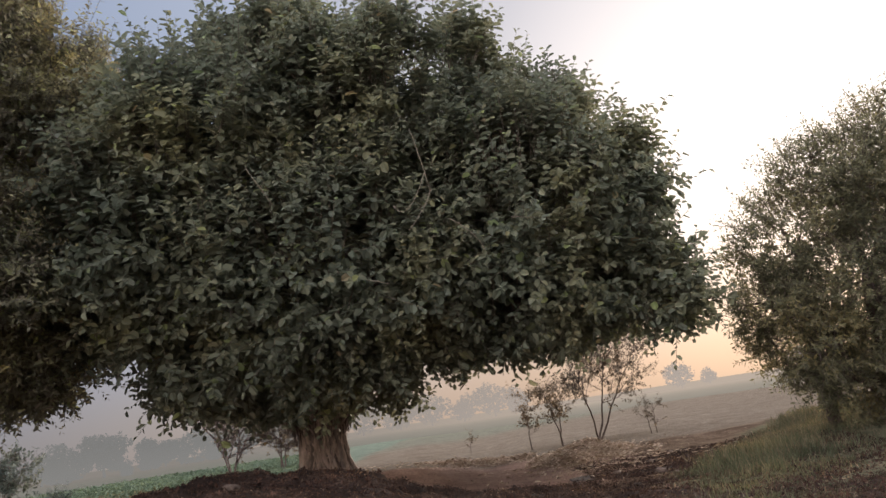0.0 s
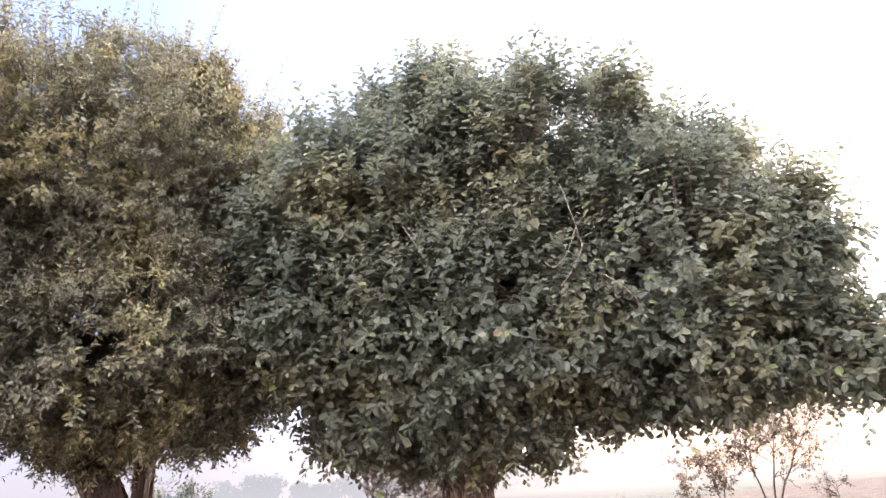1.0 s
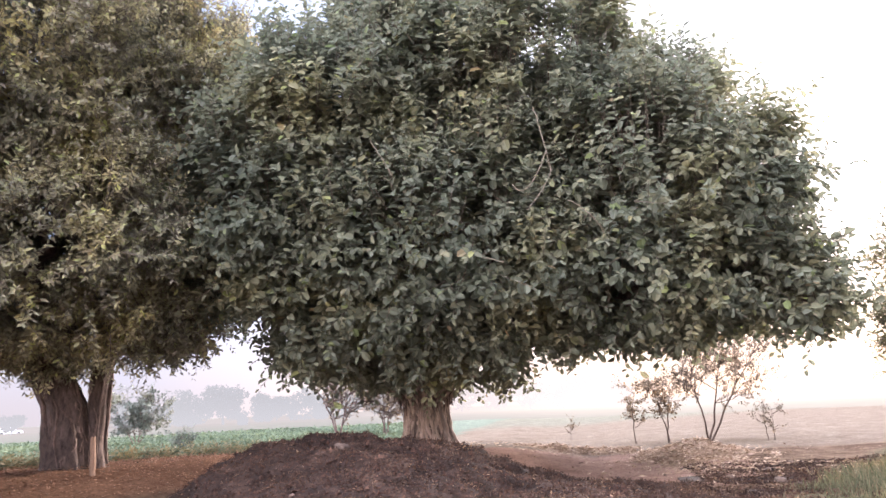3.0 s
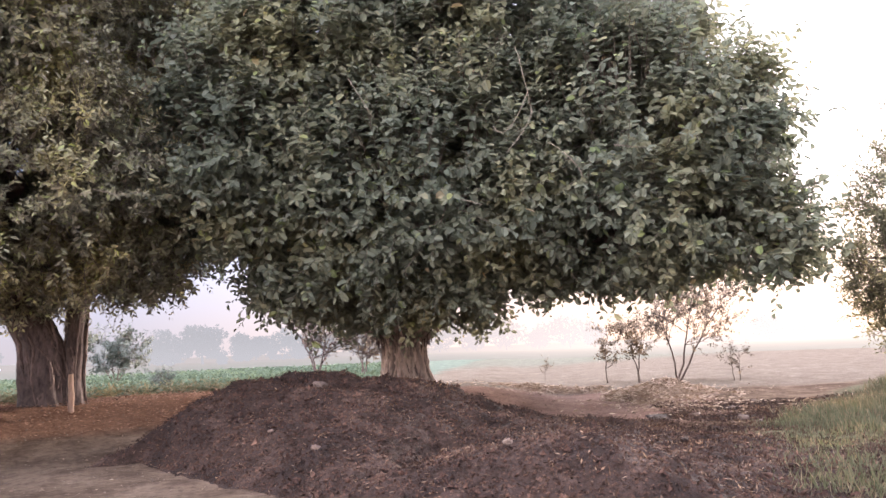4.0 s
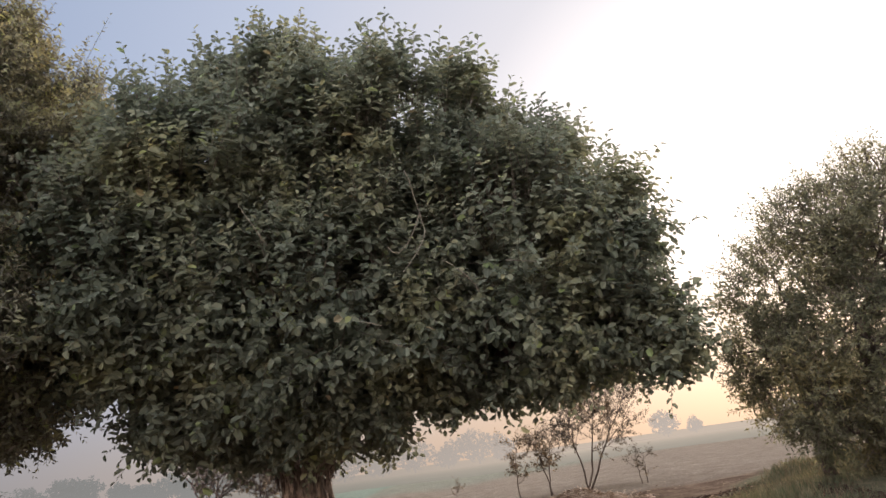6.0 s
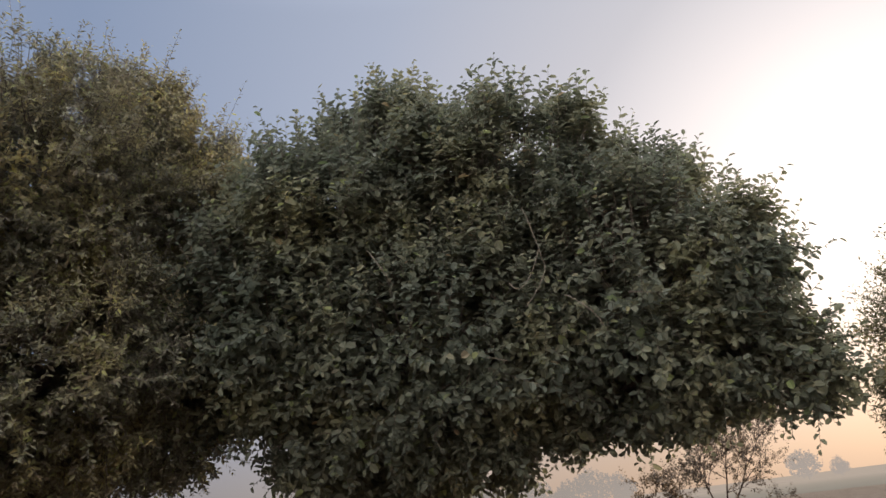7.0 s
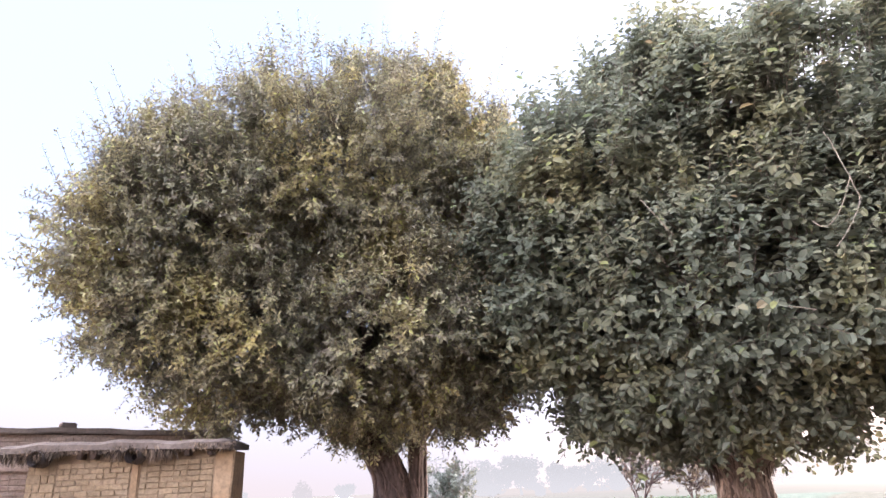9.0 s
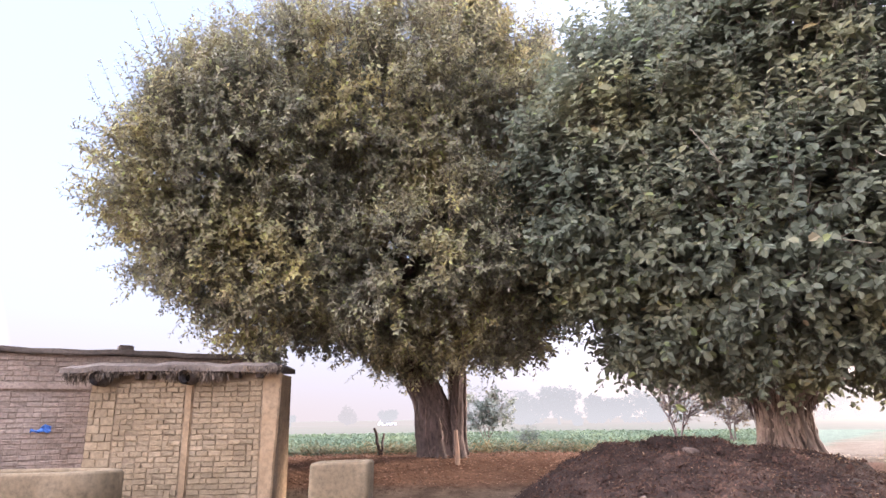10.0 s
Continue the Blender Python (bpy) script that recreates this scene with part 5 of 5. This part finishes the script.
    box(bm, -5.5, 3.05, 4.005, 4.35, -0.1, H2)
    part("wall", bm, M_OLDMORTAR, house)
    bm = bmesh.new()
    box(bm, -5.65, 3.15, -0.12, 4.5, H2 + 0.003, H2 + 0.1, 0.02)
    bmesh.ops.subdivide_edges(bm, edges=[e for e in bm.edges if e.calc_length() > 3], cuts=20, use_grid_fill=True)
    for v in bm.verts:
        v.co.z += 0.012 * math.sin(v.co.x * 2.7) + 0.008 * math.sin(v.co.x * 7.1 + v.co.y)
        v.co.y += 0.012 * math.sin(v.co.x * 3.9)
    part("roof", bm, M_ROOFMUD, house, "flat grey-brown mud roof")
    bm = bmesh.new()
    box(bm, -4.0, 0.05, -0.055, 0.03, 2.02, 2.12, 0.012)
    part("ledge", bm, M_OLDBRICK, house, "projecting course of bricks")
    # window with a flat dark panel painted in for its unlit inside
    win = part("window", box(bmesh.new(), -2.75, -1.87, -0.03, 0.035, 1.2, 2.0, 0.006), M_DARKWOOD, house, "dark wooden window")
    part("dark_panel", box(bmesh.new(), -2.69, -1.93, -0.036, -0.031, 1.26, 1.94), M_DARK, win)
    for x in (-2.5, -2.31, -2.12):
        bm = bmesh.new()
        bmesh.ops.create_cone(bm, cap_ends=True, segments=8, radius1=0.01, radius2=0.01, depth=0.7, matrix=Matrix.Translation((x, -0.05, 1.6)))
        part("bar", bm, M_DARKWOOD, win)
    lay_bricks(wall, -3.6, 0.6, 0.0, H2 - 0.02, 0.086, 0.235, M_OLDBRICK, 400, 1.35, ((-2.77, -1.85, 1.18, 2.02),))
    # a few loose bricks on the roof edge
    lump = part("roof_brick", box(bmesh.new(), -0.13, 0.13, -0.08, 0.08, 0, 0.12, 0.02), M_ROOFMUD)
    lump.matrix_world = house.matrix_basis @ pose(0.42, 0.2, H2 + 0.1, 0, 0, 12)
    tagged(lump, "weathered brick lying on a flat mud roof", "brick")
    # blue cloth on the wall
    bm = bmesh.new()
    bmesh.ops.create_grid(bm, x_segments=10, y_segments=6, size=0.5)
    for v in bm.verts:
        v.co = Vector((v.co.x * 0.3, 0.025 * math.sin(v.co.x * 17 + v.co.y * 5), v.co.y * (0.07 + 0.05 * math.sin(v.co.x * 6)) + 0.06 * v.co.x + 0.02 * math.sin(v.co.x * 11)))
    bmesh.ops.solidify(bm, geom=bm.faces[:], thickness=0.012)
    cloth = part("blue_cloth", bm, M_BLUE)
    cloth.matrix_world = house.matrix_basis @ pose(-0.75, -0.09, 1.36)
    tagged(cloth, "crumpled blue cloth hanging on a brick wall", "cloth")


M_THATCHCLAY = rough_material("sooty_clay", (0.08, 0.065, 0.055), (0.13, 0.105, 0.09), (0.19, 0.155, 0.13), 6, 30, 0.5)
build_house()


# ---- far car ----
def build_car():
    car = thing("car", "small white hatchback driving far across the misty fields", "car", at=(-103.4, 108.7, -0.05))
    car.rotation_euler = (0, 0, math.atan2(0.7, 0.72))
    bm = bmesh.new()
    side = [(-2.1, 0.35), (-2.1, 0.8), (-1.95, 1.0), (-1.6, 1.45), (0.3, 1.48), (0.95, 1.02), (1.95, 0.85), (2.1, 0.6), (2.1, 0.35)]
    rings = [[bm.verts.new((x, y * (0.86 if z > 1.1 else 1), z)) for x, z in side] for y in (-0.82, 0.82)]
    bm.faces.new(rings[0])
    bm.faces.new(list(reversed(rings[1])))
    for k in range(len(side)):
        q = (k + 1) % len(side)
        bm.faces.new((rings[0][k], rings[1][k], rings[1][q], rings[0][q]))
    bmesh.ops.recalc_face_normals(bm, faces=bm.faces)
    bmesh.ops.bevel(bm, geom=bm.edges[:], offset=0.05, segments=2, affect="EDGES")
    body = part("body", bm, M_CARPAINT, car)
    for y in (-0.80, 0.80):
        for x0, x1 in ((-1.5, -0.6), (-0.5, 0.35)):
            bm = bmesh.new()
            box(bm, x0, x1, y - 0.02, y + 0.02, 1.08, 1.36, 0.01)
            part("window", bm, M_GLASS, body)
        for x in (-1.35, 1.35):
            bm = bmesh.new()
            bmesh.ops.create_cone(bm, cap_ends=True, segments=20, radius1=0.31, radius2=0.31, depth=0.2, matrix=pose(x, y, 0.31, 90))
            part("wheel", bm, M_TYRE, car)


build_car()


# ---- grass, crop and litter ----
def build_grass():
    rng = np.random.default_rng(55)
    n = 150000
    x = rng.uniform(1.6, 15, n)
    y = rng.uniform(3.6, 17, n)
    pts = np.stack([x, y, np.zeros(n)], 1)
    edge = x - np.interp(y, [5, 6, 7, 8, 9, 9.8, 11, 12.5, 13.8, 18], [1.7, 1.75, 2.0, 2.5, 2.7, 2.75, 3.1, 4.3, 5.3, 9.0]) + 0.3 * lump_noise(pts, 1.9, 77)
    dens = smooth(-0.2, 0.9, edge) * (0.35 + 0.65 * smooth(-0.5, 0.4, lump_noise(pts, 2.1, 78)))
    keep = rng.random(n) < dens
    x, y = x[keep], y[keep]
    n = len(x)
    z = ground_height(x, y)
    tall = 0.05 + 0.12 * smooth(-0.3, 0.7, lump_noise(np.stack([x, y, z], 1), 1.1, 79)) + 0.06 * smooth(10.5, 13, y)
    L = tall * rng.uniform(0.6, 1.3, n)
    a = unit(np.stack([rng.normal(0, 0.35, n), rng.normal(0, 0.35, n), np.ones(n)], 1))
    face = unit(rng.normal(0, 1, (n, 3)) * [1, 1, 0.2])
    dry = rng.random(n) < 0.1 + 0.4 * smooth(-0.2, 0.6, lump_noise(np.stack([x, y, z], 1), 0.9, 81) + smooth(9.5, 13, y) - 0.5)
    for name, sel, mat, text in (("grass", ~dry, M_GRASS, "green rough grass on the bank"), ("dry_grass", dry, M_DRY, "taller dry yellow grass under the feathery tree")):
        b = np.stack([x, y, z - 0.01], 1)[sel]
        ob = mesh_part(name, raw_mesh(name, *slim_faces(b, a[sel], face[sel], L[sel], 0.006 + 0.03 * L[sel])), mat)
        tagged(ob, text, "grass", kind="stuff")


def build_crop():
    rng = np.random.default_rng(57)
    n = 15000
    d = 17.2 + 34 * rng.random(n) ** 1.4
    a = rng.uniform(0.24, 1.25, n)
    x, y = -d * np.sin(a), d * np.cos(a)
    keep = x < -4.6 - 0.3 * rng.random(n)
    x, y, d = x[keep], y[keep], d[keep]
    p = np.stack([x, y, ground_height(x, y) + 0.02], 1)
    leaves, _ = dress(p, np.tile([0.0, 0.0, 1.0], (len(p), 1)), rng, 6, 0.2, 0.5, 0.16, up=1.0, broad=False)
    tagged(mesh_part("crop", raw_mesh("crop", *leaves), M_CROP), "low green leafy crop covering the field", "crop", kind="stuff")
    # weeds along the bank's edge
    n = 700
    a = rng.uniform(0.35, 0.9, n)
    d = rng.normal(16.6, 0.4, n)
    x, y = -d * np.sin(a), d * np.cos(a)
    p = np.stack([x, y, ground_height(x, y)], 1)
    leaves, _ = dress(p, np.tile([0.0, 0.0, 1.0], (n, 1)), rng, 7, 0.13, 0.3, 0.25, up=1.0, broad=False)
    tagged(mesh_part("weeds", raw_mesh("weeds", *leaves), M_DRYWEED), "straggling dull weeds along the field edge", "weeds", kind="stuff")


def build_litter():
    rng = np.random.default_rng(59)
    n = 6000
    a = rng.uniform(0.3, 1.0, n)
    d = 12.6 + 3.6 * rng.random(n)
    x, y = -d * np.sin(a), d * np.cos(a)
    keep = x < -4.6
    x, y = x[keep], y[keep]
    n = len(x)
    b = np.stack([x, y, ground_height(x, y) + rng.uniform(0.015, 0.045, n)], 1)
    v = unit(rng.normal(0, 1, (n, 3)) * [1, 1, 0.15])
    L = rng.uniform(0.035, 0.08, n)
    tagged(mesh_part("leaf_litter", raw_mesh("leaf_litter", *slim_faces(b, v, unit(rng.normal(0, 0.3, (n, 3)) + [0, 0, 1]), L, L * 0.55)), M_LITTER), "reddish fallen leaves covering the bank", "leaf litter", kind="stuff")
    # crumbs and pebbles on the yard and on the scraped earth
    n = 3000
    x, y = rng.uniform(-9, 7, n), rng.uniform(4.5, 19, n)
    s = np.clip(rng.lognormal(-4.0, 0.45, n), 0.008, 0.05)
    c = np.stack([x, y, ground_height(x, y) + s * 0.2], 1)
    tagged(mesh_part("pebbles", raw_mesh("pebbles", *clod_mesh(c, s, rng)), M_CLOD), "earth crumbs and pebbles strewn on the yard", "pebbles", kind="stuff")
    # straw wisps and dry bits trodden into the yard
    n = 2600
    x, y = rng.uniform(-9.5, 6.0, n), rng.uniform(4.5, 13.0, n)
    keep = heap_height(x, y) < 0.0
    x, y = x[keep], y[keep]
    n = len(x)
    b = np.stack([x, y, ground_height(x, y) + rng.uniform(0.02, 0.035, n)], 1)
    L = rng.uniform(0.02, 0.09, n)
    v = unit(rng.normal(0, 1, (n, 3)) * [1, 1, 0.1])
    tagged(mesh_part("dry_bits", raw_mesh("dry_bits", *slim_faces(b, v, unit(rng.normal(0, 0.3, (n, 3)) + [0, 0, 1]), L, L * 0.3)), M_BITS), "dry straw bits trodden into the yard", "straw", kind="stuff")


M_DRYWEED = leaf_material("field_weeds", [(0.0, (0.12, 0.12, 0.06)), (0.6, (0.18, 0.16, 0.09)), (1.0, (0.26, 0.2, 0.12))], 0.7, 0.3, 1.0)
M_CLOD = rough_material("earth_crumbs", (0.1, 0.07, 0.05), (0.16, 0.115, 0.08), (0.22, 0.165, 0.12), 2, 20, 0.8, 0.95, None, 0.3)
build_grass()
build_crop()
build_litter()


# ---- the misty distance ----
def far_tree_master(name, label, material, seed, width, height, group):
    """A full-headed tree, a soft shape under painted-on mist: stem and a crown of many leafy clumps."""
    rng = np.random.default_rng(seed)
    t = thing(name, label, "tree", group)
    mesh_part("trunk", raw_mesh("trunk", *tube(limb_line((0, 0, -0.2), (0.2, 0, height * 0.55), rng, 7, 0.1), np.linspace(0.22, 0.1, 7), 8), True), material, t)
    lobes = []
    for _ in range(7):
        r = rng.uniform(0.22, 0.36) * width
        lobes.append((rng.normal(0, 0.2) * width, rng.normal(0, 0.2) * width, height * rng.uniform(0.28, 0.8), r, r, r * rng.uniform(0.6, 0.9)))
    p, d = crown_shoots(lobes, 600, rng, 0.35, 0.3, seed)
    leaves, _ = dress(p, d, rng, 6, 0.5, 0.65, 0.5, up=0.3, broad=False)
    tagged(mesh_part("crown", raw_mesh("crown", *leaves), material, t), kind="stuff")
    return t


def build_distance():
    r = random.Random(8)
    a_trees = [far_tree_master("distant_tree", "full-headed tree with blue morning mist painted on as glow", M_FAR_A, 200 + k, w, h, "misty tree line") for k, (w, h) in enumerate(((5.2, 6.6), (4.4, 5.6), (6.5, 6.0)))]
    b_trees = [far_tree_master("distant_tree", "pale tree almost lost in painted-on mist", M_FAR_B, 220 + k, w, h, "faint tree line") for k, (w, h) in enumerate(((7.0, 8.0), (9.0, 7.0)))]
    # places by bearing to the left of straight ahead, distance and scale
    near_line = [(40.0, 118, 0.7), (36.2, 122, 0.8), (32.9, 112, 0.85), (28.9, 108, 1.0), (25.9, 122, 0.95), (23.5, 126, 0.9), (24.7, 135, 0.8),
                 (21.2, 124, 0.85), (18.6, 130, 0.85), (31.3, 92, 0.3), (27.4, 90, 0.35), (30.6, 140, 0.8), (43.5, 120, 0.5), (52.0, 125, 0.45), (60.0, 125, 0.5)]
    for k, (deg, d, s) in enumerate(near_line):
        a = radians(deg)
        m = Matrix.LocRotScale((-d * math.sin(a), d * math.cos(a), 0.2), Euler((0, 0, r.uniform(0, 6.28))), None)
        src = a_trees[k % 3]
        o = src if k < 3 else copy_thing(src, m)
        o.matrix_basis = m
        o.scale = (s, s, s)
    far_line = [(14.0, 150, 1.0), (9.0, 150, 1.0), (5.8, 150, 1.0), (3.1, 148, 0.9), (0.3, 140, 0.72), (-2.4, 155, 0.95), (-4.5, 155, 0.8), (-18.0, 165, 0.75), (-20.2, 165, 0.5), (-27, 150, 0.6), (47, 160, 0.6), (38, 165, 0.9), (16.5, 150, 0.9), (66, 160, 0.7)]
    for k, (deg, d, s) in enumerate(far_line):
        a = radians(deg)
        m = Matrix.LocRotScale((-d * math.sin(a), d * math.cos(a), 0.2), Euler((0, 0, r.uniform(0, 6.28))), None)
        src = b_trees[k % 2]
        o = src if k < 2 else copy_thing(src, m)
        o.matrix_basis = m
        o.scale = (s, s, s)


def build_plain():
    """The fields past 55 m, with ground mist painted on ever stronger towards the horizon."""
    rings, sides = 16, 120
    rad = np.concatenate([[48], np.geomspace(58, 1500, rings - 1)])
    a = np.linspace(0, 2 * np.pi, sides, endpoint=False)
    v = np.stack([np.outer(rad, np.sin(a)), np.outer(rad, np.cos(a)), np.zeros((rings, sides))], -1).reshape(-1, 3)
    v[:, 2] = ground_height(v[:, 0], v[:, 1]) + 0.04
    v[:sides, 2] -= 0.5
    i, j = np.meshgrid(np.arange(rings - 1), np.arange(sides), indexing="ij")
    k = (j + 1) % sides
    f = np.stack([i * sides + j, i * sides + k, (i + 1) * sides + k, (i + 1) * sides + j], -1).reshape(-1, 4)
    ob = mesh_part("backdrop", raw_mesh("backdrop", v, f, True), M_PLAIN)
    tagged(ob, "far crop fields sinking into painted pale ground mist", "misty plain", kind="structure")


build_plain()
build_distance()
